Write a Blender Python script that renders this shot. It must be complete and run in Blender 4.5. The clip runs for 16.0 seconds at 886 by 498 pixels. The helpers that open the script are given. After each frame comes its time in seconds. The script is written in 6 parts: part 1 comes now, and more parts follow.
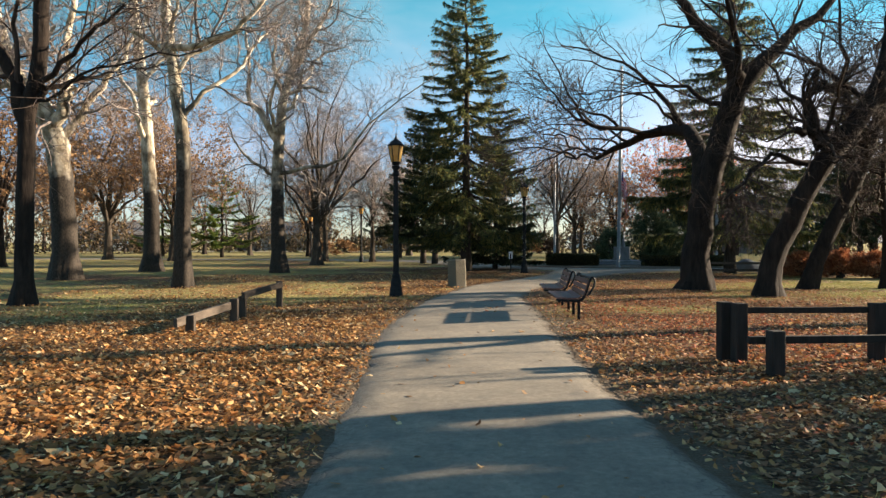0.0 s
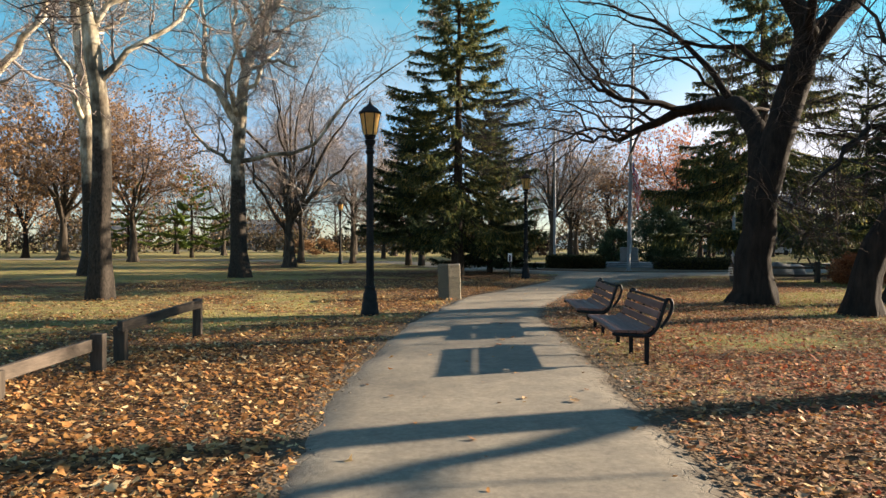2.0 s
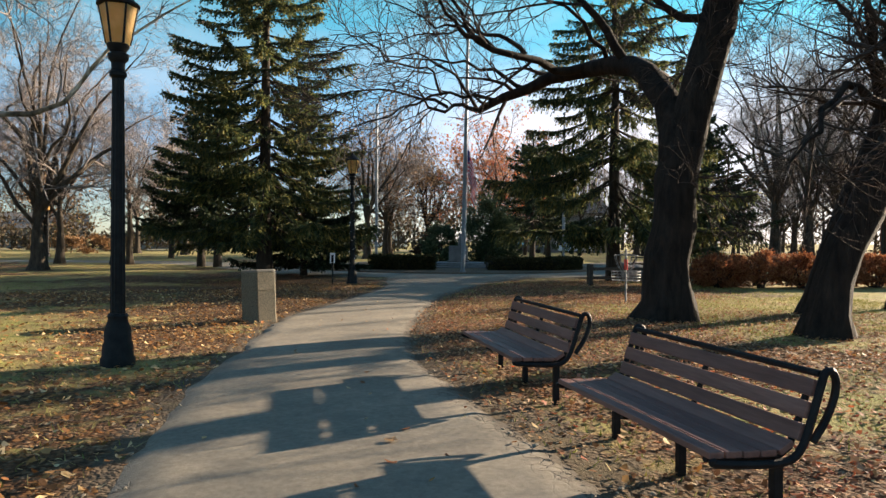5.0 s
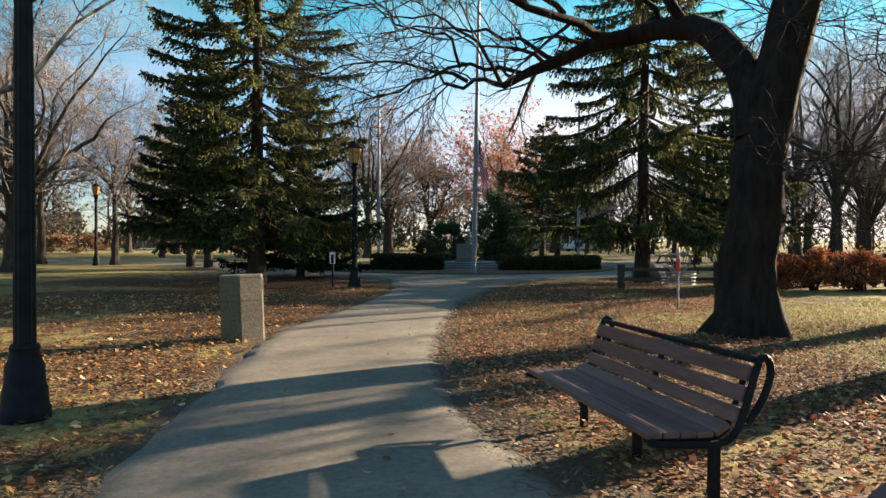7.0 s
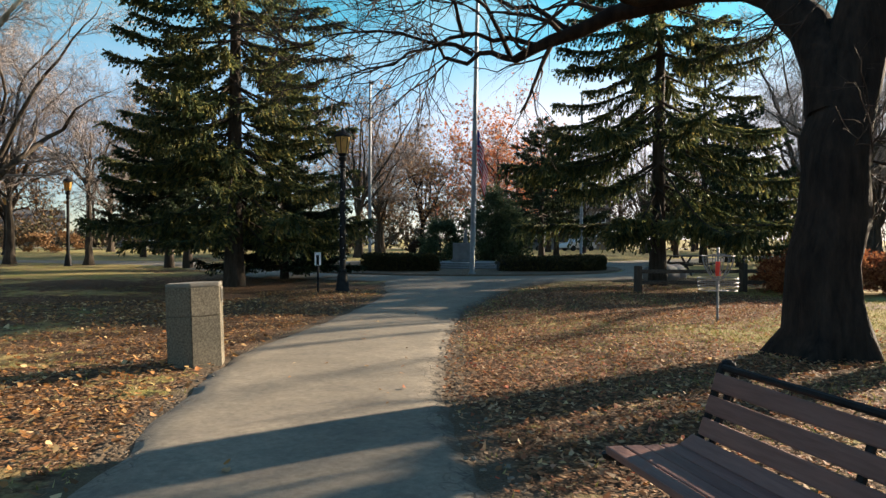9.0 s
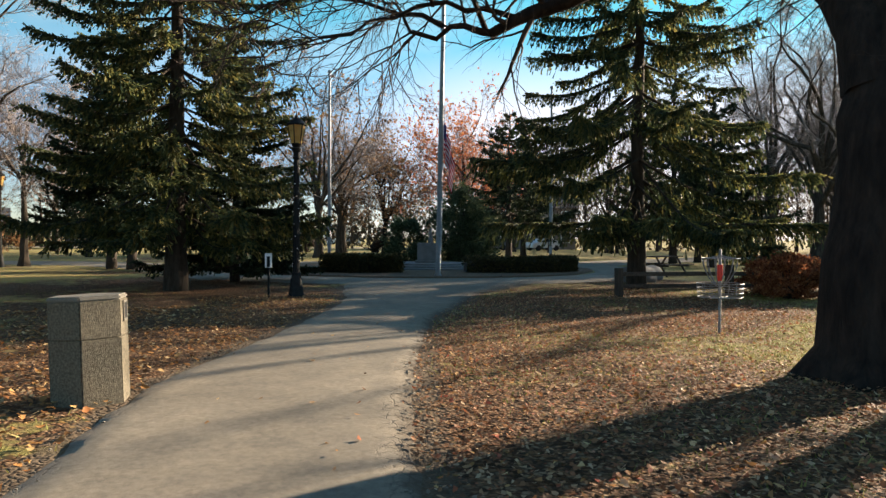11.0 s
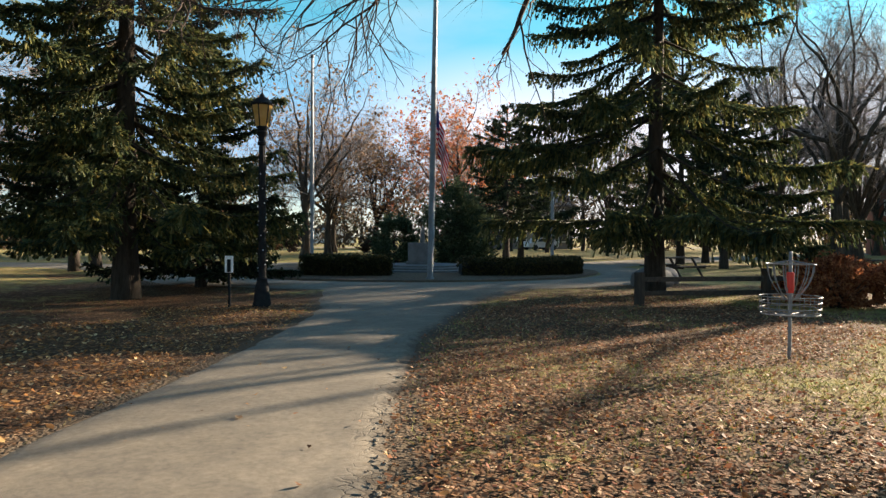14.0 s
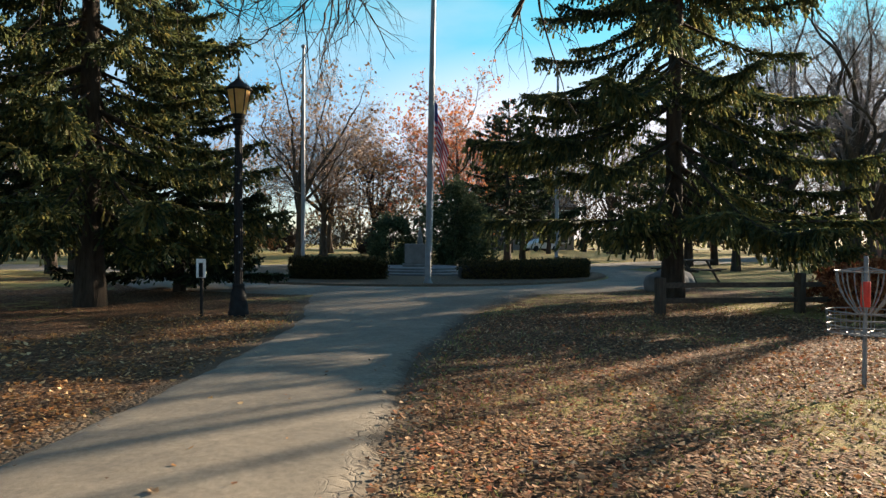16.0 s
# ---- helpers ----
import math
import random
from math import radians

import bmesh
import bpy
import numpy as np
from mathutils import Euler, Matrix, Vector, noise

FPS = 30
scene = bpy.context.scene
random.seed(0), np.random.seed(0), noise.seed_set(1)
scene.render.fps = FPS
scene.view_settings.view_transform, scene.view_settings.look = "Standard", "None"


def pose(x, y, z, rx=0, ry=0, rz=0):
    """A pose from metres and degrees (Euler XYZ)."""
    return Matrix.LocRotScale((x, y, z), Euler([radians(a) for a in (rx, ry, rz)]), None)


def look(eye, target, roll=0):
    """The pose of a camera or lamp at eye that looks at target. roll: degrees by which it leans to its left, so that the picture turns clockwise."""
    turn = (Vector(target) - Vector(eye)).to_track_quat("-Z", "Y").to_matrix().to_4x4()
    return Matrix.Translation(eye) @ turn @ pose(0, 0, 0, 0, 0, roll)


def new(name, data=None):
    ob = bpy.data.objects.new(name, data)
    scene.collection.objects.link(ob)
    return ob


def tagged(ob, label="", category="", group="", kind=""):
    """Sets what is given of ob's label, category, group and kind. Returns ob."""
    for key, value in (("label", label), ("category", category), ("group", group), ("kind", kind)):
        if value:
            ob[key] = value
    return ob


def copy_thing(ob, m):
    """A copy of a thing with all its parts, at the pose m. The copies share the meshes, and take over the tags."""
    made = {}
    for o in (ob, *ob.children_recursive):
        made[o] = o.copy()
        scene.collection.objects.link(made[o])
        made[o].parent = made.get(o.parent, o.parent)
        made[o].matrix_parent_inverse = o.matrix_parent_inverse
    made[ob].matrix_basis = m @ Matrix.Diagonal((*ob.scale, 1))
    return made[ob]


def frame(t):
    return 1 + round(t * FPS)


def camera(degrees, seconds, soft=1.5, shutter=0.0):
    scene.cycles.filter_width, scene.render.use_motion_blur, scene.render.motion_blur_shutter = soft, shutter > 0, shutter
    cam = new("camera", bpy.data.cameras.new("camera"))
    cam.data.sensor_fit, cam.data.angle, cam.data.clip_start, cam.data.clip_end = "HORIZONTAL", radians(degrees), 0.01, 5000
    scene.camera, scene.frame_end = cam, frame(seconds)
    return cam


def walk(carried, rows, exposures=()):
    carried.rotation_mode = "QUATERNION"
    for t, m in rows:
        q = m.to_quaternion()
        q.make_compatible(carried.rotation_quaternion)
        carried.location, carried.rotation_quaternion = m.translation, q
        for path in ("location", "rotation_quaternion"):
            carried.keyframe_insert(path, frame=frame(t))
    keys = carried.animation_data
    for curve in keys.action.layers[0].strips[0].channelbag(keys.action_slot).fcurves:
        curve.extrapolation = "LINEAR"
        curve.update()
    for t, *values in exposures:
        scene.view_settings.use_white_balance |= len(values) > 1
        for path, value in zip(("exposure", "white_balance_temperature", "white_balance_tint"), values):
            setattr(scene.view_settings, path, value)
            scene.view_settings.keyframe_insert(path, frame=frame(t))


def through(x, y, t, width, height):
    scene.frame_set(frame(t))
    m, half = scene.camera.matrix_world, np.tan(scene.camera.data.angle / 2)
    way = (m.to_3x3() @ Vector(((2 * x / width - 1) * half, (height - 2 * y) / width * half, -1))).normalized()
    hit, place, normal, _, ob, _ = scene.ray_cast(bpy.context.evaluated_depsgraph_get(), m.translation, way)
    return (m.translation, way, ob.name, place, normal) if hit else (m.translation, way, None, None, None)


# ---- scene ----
cam = camera(64.35, 16.0, soft=1.45)
# seconds, x, y, z, yaw, pitch, roll
ROWS = [
    (0.0, 0.000, 0.000, 1.447, -0.655, -0.487, 0.011),
    (0.5, -0.001, 1.012, 1.453, -0.642, -0.475, 0.002),
    (1.0, -0.006, 2.266, 1.459, -0.630, -0.453, -0.007),
    (1.5, -0.017, 3.494, 1.466, -0.727, -0.491, -0.036),
    (2.0, -0.017, 4.846, 1.472, -1.765, -0.529, -0.115),
    (2.5, -0.041, 6.033, 1.465, -3.428, -0.521, -0.166),
    (3.0, -0.032, 7.152, 1.457, -6.693, -0.493, -0.217),
    (3.5, -0.060, 8.068, 1.450, -14.015, -0.485, -0.377),
    (4.0, -0.077, 8.896, 1.442, -17.581, -0.517, -0.368),
    (4.5, -0.041, 9.662, 1.438, -17.519, -0.564, -0.388),
    (5.0, 0.033, 10.470, 1.434, -17.696, -0.622, -0.379),
    (7.5, 0.489, 13.574, 1.416, -17.848, -0.797, -0.219),
    (8.0, 0.615, 14.107, 1.416, -17.869, -0.821, -0.228),
    (8.5, 0.735, 14.578, 1.416, -17.960, -0.835, -0.257),
    (9.0, 0.862, 15.069, 1.416, -18.511, -0.859, -0.247),
    (11.5, 1.499, 17.045, 1.422, -21.830, -0.914, -0.340),
    (12.0, 1.652, 17.428, 1.424, -21.879, -0.936, -0.338),
    (12.5, 1.795, 17.790, 1.426, -21.908, -0.929, -0.316),
    (13.0, 1.974, 18.186, 1.428, -21.928, -0.951, -0.315),
    (13.5, 2.147, 18.564, 1.429, -21.928, -0.964, -0.284),
    (14.0, 2.328, 18.978, 1.429, -21.967, -0.957, -0.293),
    (14.5, 2.485, 19.335, 1.430, -21.975, -0.940, -0.292),
    (15.0, 2.642, 19.725, 1.431, -22.008, -0.913, -0.301),
    (15.5, 2.783, 20.063, 1.432, -22.022, -0.906, -0.320),
    (16.0, 2.923, 20.416, 1.433, -22.045, -0.889, -0.339),
]
walk(cam, [(t, pose(x, y, z, 90 + pitch, roll, yaw)) for t, x, y, z, yaw, pitch, roll in ROWS],
     exposures=[(0.0, 2.08, 6750, 14), (16.0, 2.08, 6750, 14)])


# ---- sky and sun ----
SUN_EL, SUN_AZ = radians(14.8), math.atan2(0.962, 0.272)
world = bpy.data.worlds.new("sky")
scene.world = world
world.use_nodes = True
wn, wl = world.node_tree.nodes, world.node_tree.links
wn.clear()
sky = wn.new("ShaderNodeTexSky")
sky.sky_type, sky.sun_disc = "NISHITA", False
sky.sun_elevation, sky.sun_rotation = SUN_EL, SUN_AZ
sky.air_density, sky.dust_density, sky.ozone_density = 1.0, 0.3, 2.5
bg = wn.new("ShaderNodeBackground")
bg.inputs["Strength"].default_value = 0.053
wtc = wn.new("ShaderNodeTexCoord")
wmap = wn.new("ShaderNodeMapping")
wmap.inputs["Scale"].default_value = (1.0, 1.0, 3.2)
wnoise = wn.new("ShaderNodeTexNoise")
wnoise.inputs["Scale"].default_value, wnoise.inputs["Detail"].default_value = 2.2, 6.0
wramp = wn.new("ShaderNodeValToRGB")
wramp.color_ramp.elements[0].position, wramp.color_ramp.elements[1].position = 0.49, 0.78
wmix = wn.new("ShaderNodeMixRGB")
wmix.inputs["Color2"].default_value = (5.6, 5.35, 5.5, 1)
wfac = wn.new("ShaderNodeMath")
wfac.operation = "MULTIPLY"
wfac.inputs[1].default_value = 0.42
wout = wn.new("ShaderNodeOutputWorld")
wl.new(wtc.outputs["Generated"], wmap.inputs["Vector"])
wl.new(wmap.outputs["Vector"], wnoise.inputs["Vector"])
wl.new(wnoise.outputs["Fac"], wramp.inputs["Fac"])
wl.new(wramp.outputs["Color"], wfac.inputs[0])
wtint = wn.new("ShaderNodeMixRGB")
wtint.blend_type = "MULTIPLY"
wsep = wn.new("ShaderNodeSeparateXYZ")
wl.new(wtc.outputs["Generated"], wsep.inputs[0])
wgrade = wn.new("ShaderNodeMapRange")
for slot, value in (("From Min", 0.13), ("From Max", 0.31), ("To Min", 0.0), ("To Max", 1.0)):
    wgrade.inputs[slot].default_value = value
wl.new(wsep.outputs["Z"], wgrade.inputs["Value"])
# paler haze low in the sky towards the sun's side
wside = wn.new("ShaderNodeMapRange")
for slot, value in (("From Min", 0.19), ("From Max", 0.40), ("To Min", 0.0), ("To Max", 0.75)):
    wside.inputs[slot].default_value = value
wl.new(wsep.outputs["X"], wside.inputs["Value"])
wlow = wn.new("ShaderNodeMapRange")
for slot, value in (("From Min", 0.165), ("From Max", 0.265), ("To Min", 1.0), ("To Max", 0.0)):
    wlow.inputs[slot].default_value = value
wl.new(wsep.outputs["Z"], wlow.inputs["Value"])
whaze = wn.new("ShaderNodeMath")
whaze.operation = "MULTIPLY"
wl.new(wside.outputs["Result"], whaze.inputs[0])
wl.new(wlow.outputs["Result"], whaze.inputs[1])
wmost = wn.new("ShaderNodeMath")
wmost.operation = "MAXIMUM"
wl.new(wfac.outputs[0], wmost.inputs[0])
wl.new(whaze.outputs[0], wmost.inputs[1])
wl.new(wmost.outputs[0], wmix.inputs["Fac"])
wshade = wn.new("ShaderNodeMixRGB")
wl.new(wgrade.outputs["Result"], wshade.inputs["Fac"])
wshade.inputs["Color1"].default_value, wshade.inputs["Color2"].default_value = (0.76, 0.86, 1.05, 1), (0.38, 1.10, 0.96, 1)
wtint.inputs["Fac"].default_value = 1.0
whigh = wn.new("ShaderNodeMapRange")
for slot, value in (("From Min", 0.34), ("From Max", 0.75), ("To Min", 0.0), ("To Max", 1.0)):
    whigh.inputs[slot].default_value = value
wl.new(wsep.outputs["Z"], whigh.inputs["Value"])
wdeep = wn.new("ShaderNodeMixRGB")
wl.new(whigh.outputs["Result"], wdeep.inputs["Fac"])
wl.new(wshade.outputs["Color"], wdeep.inputs["Color1"])
wdeep.inputs["Color2"].default_value = (0.52, 0.96, 1.08, 1)
wl.new(wdeep.outputs["Color"], wtint.inputs["Color2"])
wl.new(sky.outputs["Color"], wtint.inputs["Color1"])
wl.new(wtint.outputs["Color"], wmix.inputs["Color1"])
wl.new(wmix.outputs["Color"], bg.inputs["Color"])
wl.new(bg.outputs["Background"], wout.inputs["Surface"])

sun_data = bpy.data.lights.new("sun", "SUN")
sun_data.energy, sun_data.angle, sun_data.color = 5.0, radians(0.6), (1.0, 0.85, 0.64)
sun = new("sun", sun_data)
sun_dir = Vector((math.sin(SUN_AZ) * math.cos(SUN_EL), math.cos(SUN_AZ) * math.cos(SUN_EL), math.sin(SUN_EL)))
sun.matrix_world = look(sun_dir * 200, (0, 0, 0))


# ---- materials ----
class Mat:
    """A small builder of node materials."""

    def __init__(self, name, rough=0.8, metal=0.0, spec=0.3):
        self.m = bpy.data.materials.new(name)
        self.m.use_nodes = True
        self.n, self.l = self.m.node_tree.nodes, self.m.node_tree.links
        self.b = self.n["Principled BSDF"]
        self.b.inputs["Roughness"].default_value = rough
        self.b.inputs["Metallic"].default_value = metal
        self.b.inputs["Specular IOR Level"].default_value = spec
        self.tc = self.n.new("ShaderNodeTexCoord")
        self.at = self.tc.outputs["Object"]

    def stretch(self, x, y, z):
        q = self.n.new("ShaderNodeMapping")
        q.inputs["Scale"].default_value = (x, y, z)
        self.l.new(self.tc.outputs["Object"], q.inputs["Vector"])
        self.at = q.outputs["Vector"]

    def noise(self, scale, detail=4.0, rough=0.55):
        q = self.n.new("ShaderNodeTexNoise")
        q.inputs["Scale"].default_value, q.inputs["Detail"].default_value, q.inputs["Roughness"].default_value = scale, detail, rough
        self.l.new(self.at, q.inputs["Vector"])
        return q.outputs["Fac"]

    def voronoi(self, scale, feature="F1", out="Distance"):
        q = self.n.new("ShaderNodeTexVoronoi")
        q.feature = feature
        q.inputs["Scale"].default_value = scale
        self.l.new(self.at, q.inputs["Vector"])
        return q.outputs[out]

    def ramp(self, fac, stops):
        q = self.n.new("ShaderNodeValToRGB")
        e = q.color_ramp.elements
        while len(e) < len(stops):
            e.new(0.5)
        for k, (p, c) in zip(e, stops):
            k.position = p
            k.color = (*c, 1) if not isinstance(c, (int, float)) else (c, c, c, 1)
        self.l.new(fac, q.inputs["Fac"])
        return q.outputs["Color"]

    def mix(self, fac, a, b, kind="MIX"):
        q = self.n.new("ShaderNodeMixRGB")
        q.blend_type = kind
        for slot, v in (("Fac", fac), ("Color1", a), ("Color2", b)):
            if isinstance(v, (int, float)):
                q.inputs[slot].default_value = v if slot == "Fac" else (v, v, v, 1)
            elif isinstance(v, tuple):
                q.inputs[slot].default_value = (*v, 1)
            else:
                self.l.new(v, q.inputs[slot])
        return q.outputs["Color"]

    def math(self, op, a, b=0.0):
        q = self.n.new("ShaderNodeMath")
        q.operation = op
        for i, v in enumerate((a, b)):
            if isinstance(v, (int, float)):
                q.inputs[i].default_value = v
            else:
                self.l.new(v, q.inputs[i])
        return q.outputs[0]

    def island(self):
        return self.n.new("ShaderNodeNewGeometry").outputs["Random Per Island"]

    def each(self):
        return self.n.new("ShaderNodeObjectInfo").outputs["Random"]

    def attr(self, name):
        q = self.n.new("ShaderNodeAttribute")
        q.attribute_name = name
        return q.outputs["Fac"]

    def height(self):
        q = self.n.new("ShaderNodeSeparateXYZ")
        self.l.new(self.tc.outputs["Object"], q.inputs[0])
        return q.outputs["Z"]

    def colour(self, c):
        if isinstance(c, tuple):
            self.b.inputs["Base Color"].default_value = (*c, 1)
        else:
            self.l.new(c, self.b.inputs["Base Color"])
        return self

    def rough(self, v):
        self.l.new(v, self.b.inputs["Roughness"])
        return self

    def bump(self, h, strength=0.4, dist=0.02):
        q = self.n.new("ShaderNodeBump")
        q.inputs["Strength"].default_value, q.inputs["Distance"].default_value = strength, dist
        self.l.new(h, q.inputs["Height"])
        self.l.new(q.outputs["Normal"], self.b.inputs["Normal"])
        return self


def ground_mat():
    k = Mat("ground", 0.95, 0, 0.1)
    big, mid, fine = k.noise(0.22, 5), k.noise(1.6, 5), k.noise(38, 3, 0.7)
    grass = k.mix(k.ramp(big, [(0.35, 0.0), (0.62, 1.0)]), (0.32, 0.26, 0.094), (0.205, 0.200, 0.060))
    grass = k.mix(k.ramp(mid, [(0.40, 0.0), (0.68, 1.0)]), grass, (0.25, 0.175, 0.090))
    grass = k.mix(0.55, grass, k.ramp(fine, [(0.25, 0.25), (0.75, 1.6)]), "MULTIPLY")
    warp = k.n.new("ShaderNodeTexNoise")
    warp.inputs["Scale"].default_value, warp.inputs["Detail"].default_value = 14.0, 3.0
    k.l.new(k.at, warp.inputs["Vector"])
    bend = k.n.new("ShaderNodeVectorMath")
    bend.operation = "MULTIPLY_ADD"
    k.l.new(warp.outputs["Color"], bend.inputs[0])
    bend.inputs[1].default_value = (0.09, 0.09, 0.0)
    k.l.new(k.at, bend.inputs[2])
    k.at = bend.outputs[0]
    cell = k.voronoi(23.0, "F1", "Color")
    sep = k.n.new("ShaderNodeSeparateColor")
    k.l.new(cell, sep.inputs[0])
    leaf = k.ramp(sep.outputs[0], [(0.0, (0.040, 0.022, 0.012)), (0.3, (0.11, 0.055, 0.028)), (0.5, (0.18, 0.088, 0.042)), (0.75, (0.17, 0.105, 0.060)), (1.0, (0.32, 0.21, 0.125))])
    d = k.voronoi(23.0, "F1", "Distance")
    k.at = k.tc.outputs["Object"]
    leaf = k.mix(k.ramp(d, [(0.35, 0.0), (0.7, 0.75)]), leaf, (0.036, 0.022, 0.013))
    cover = k.math("ADD", k.attr("litter"), k.math("MULTIPLY", k.math("SUBTRACT", k.noise(2.6, 6, 0.65), 0.5), 1.5))
    fac = k.ramp(cover, [(0.38, 0.0), (0.62, 1.0)])
    turf = k.mix(fac, grass, leaf)
    bare = k.math("ADD", k.attr("bare"), k.math("MULTIPLY", k.math("SUBTRACT", k.noise(4.5, 6, 0.7), 0.5), 1.3))
    earth = k.ramp(k.noise(55, 4, 0.7), [(0.3, (0.055, 0.040, 0.027)), (0.7, (0.15, 0.115, 0.08))])
    k.colour(k.mix(k.ramp(bare, [(0.45, 0.0), (0.65, 0.9)]), turf, earth))
    h = k.mix(fac, fine, k.math("SUBTRACT", 1.0, d))
    return k.bump(h, 0.7, 0.03).m


def asphalt_mat():
    k = Mat("asphalt", 0.9, 0, 0.25)
    grain, blot, wide = k.noise(160, 2, 0.7), k.noise(3.5, 5), k.noise(0.7, 4)
    c = k.ramp(wide, [(0.3, (0.175, 0.150, 0.114)), (0.7, (0.265, 0.225, 0.168))])
    c = k.mix(k.ramp(blot, [(0.35, 0.0), (0.75, 0.55)]), c, (0.115, 0.103, 0.088))
    c = k.mix(0.5, c, k.ramp(grain, [(0.3, 0.55), (0.7, 1.35)]), "MULTIPLY")
    c = k.mix(0.55, c, k.ramp(k.noise(19, 5, 0.7), [(0.32, 0.55), (0.68, 1.30)]), "MULTIPLY")
    streak = k.noise(1.3, 6, 0.7)
    c = k.mix(k.ramp(streak, [(0.55, 0.0), (0.75, 0.5)]), c, (0.085, 0.078, 0.068))
    warp = k.n.new("ShaderNodeTexNoise")
    warp.inputs["Scale"].default_value, warp.inputs["Detail"].default_value = 5.0, 5.0
    k.l.new(k.at, warp.inputs["Vector"])
    bend = k.n.new("ShaderNodeVectorMath")
    bend.operation = "MULTIPLY_ADD"
    k.l.new(warp.outputs["Color"], bend.inputs[0])
    bend.inputs[1].default_value = (0.20, 0.20, 0.0)
    k.l.new(k.at, bend.inputs[2])
    k.at = bend.outputs[0]
    wide_net = k.voronoi(2.6, "DISTANCE_TO_EDGE", "Distance")
    net = k.voronoi(8.5, "DISTANCE_TO_EDGE", "Distance")
    k.at = k.tc.outputs["Object"]
    worn = k.math("ADD", k.attr("edge"), k.math("MULTIPLY", k.math("SUBTRACT", k.noise(1.1, 5, 0.6), 0.5), 1.1))
    lines = k.math("MULTIPLY", k.ramp(net, [(0.0, 1.0), (0.075, 0.0)]), k.ramp(worn, [(0.38, 0.0), (0.62, 1.0)]))
    long = k.math("MULTIPLY", k.ramp(wide_net, [(0.0, 0.8), (0.014, 0.0)]), k.ramp(worn, [(0.25, 0.0), (0.6, 0.8)]))
    lines = k.math("MULTIPLY", k.math("MAXIMUM", lines, long), k.ramp(k.noise(6.0, 4, 0.7), [(0.35, 0.25), (0.55, 1.0)]))
    c = k.mix(k.math("MULTIPLY", lines, 0.85), c, (0.045, 0.038, 0.032))
    soil = k.math("ADD", k.attr("edge"), k.math("MULTIPLY", k.math("SUBTRACT", k.noise(5.0, 5, 0.7), 0.5), 0.8))
    c = k.mix(k.ramp(soil, [(0.62, 0.0), (0.85, 0.8)]), c, (0.075, 0.056, 0.038))
    k.colour(c)
    return k.bump(k.math("SUBTRACT", k.math("MULTIPLY", grain, 0.25), lines), 0.5, 0.012).m


def bark_mat(name, dark, light, scale=9, bump=0.9, dist=0.04):
    k = Mat(name, 0.92, 0, 0.15)
    k.stretch(1, 1, 0.22)
    ridge = k.noise(scale, 6, 0.65)
    k.at = k.tc.outputs["Object"]
    blot = k.noise(1.7, 4)
    c = k.ramp(ridge, [(0.30, dark), (0.68, light)])
    c = k.mix(k.ramp(blot, [(0.4, 0.0), (0.75, 0.45)]), c, tuple(v * 0.55 for v in dark))
    k.colour(c)
    return k.bump(ridge, bump, dist).m


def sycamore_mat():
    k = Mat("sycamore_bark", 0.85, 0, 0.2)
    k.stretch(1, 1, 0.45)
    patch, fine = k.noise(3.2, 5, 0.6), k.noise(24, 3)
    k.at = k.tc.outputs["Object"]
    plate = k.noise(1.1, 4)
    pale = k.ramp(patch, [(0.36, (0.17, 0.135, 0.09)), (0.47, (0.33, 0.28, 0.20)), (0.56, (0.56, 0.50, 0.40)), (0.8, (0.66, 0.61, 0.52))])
    # Brown lower bark is real; its extra darkness is shade put into the colour.
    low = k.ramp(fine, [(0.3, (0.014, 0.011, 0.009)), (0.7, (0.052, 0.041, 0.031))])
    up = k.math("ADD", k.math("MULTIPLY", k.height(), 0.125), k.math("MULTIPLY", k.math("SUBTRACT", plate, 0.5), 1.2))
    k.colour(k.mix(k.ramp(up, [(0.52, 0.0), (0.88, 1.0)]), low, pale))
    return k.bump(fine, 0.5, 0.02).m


def leafy(name, stops, rough=0.75, through=0.25):
    """Small leaves and needles: each island has its own tone, and a little light passes through."""
    k = Mat(name, rough, 0, 0.2)
    c = k.ramp(k.island(), stops)
    k.colour(c)
    t = k.n.new("ShaderNodeBsdfTranslucent")
    k.l.new(c, t.inputs["Color"])
    m = k.n.new("ShaderNodeMixShader")
    m.inputs["Fac"].default_value = through
    k.l.new(k.b.outputs[0], m.inputs[1])
    k.l.new(t.outputs[0], m.inputs[2])
    k.l.new(m.outputs[0], k.n["Material Output"].inputs["Surface"])
    return k.m


def plain_mat(name, c1, c2, scale=6, rough=0.6, metal=0.0, bump=0.15, fine=60, spec=0.3, vary=False):
    k = Mat(name, rough, metal, spec)
    a, b = k.noise(scale, 5), k.noise(fine, 3)
    c = k.ramp(a, [(0.32, c1), (0.68, c2)])
    c = k.mix(0.35, c, k.ramp(b, [(0.3, 0.6), (0.7, 1.3)]), "MULTIPLY")
    if vary:
        c = k.mix(0.5, c, k.ramp(k.each(), [(0.0, 0.7), (1.0, 1.25)]), "MULTIPLY")
    k.colour(c)
    return k.bump(b, bump, 0.01).m


def wood_mat(name, c1, c2, rough=0.8, axis=(1, 1, 0.1)):
    k = Mat(name, rough, 0, 0.2)
    k.stretch(*axis)
    g, f = k.noise(14, 6, 0.65), k.noise(60, 3)
    c = k.ramp(g, [(0.3, c1), (0.7, c2)])
    c = k.mix(0.5, c, k.ramp(k.each(), [(0.0, 0.7), (1.0, 1.25)]), "MULTIPLY")
    k.colour(k.mix(0.4, c, k.ramp(f, [(0.3, 0.6), (0.7, 1.3)]), "MULTIPLY"))
    return k.bump(g, 0.5, 0.015).m


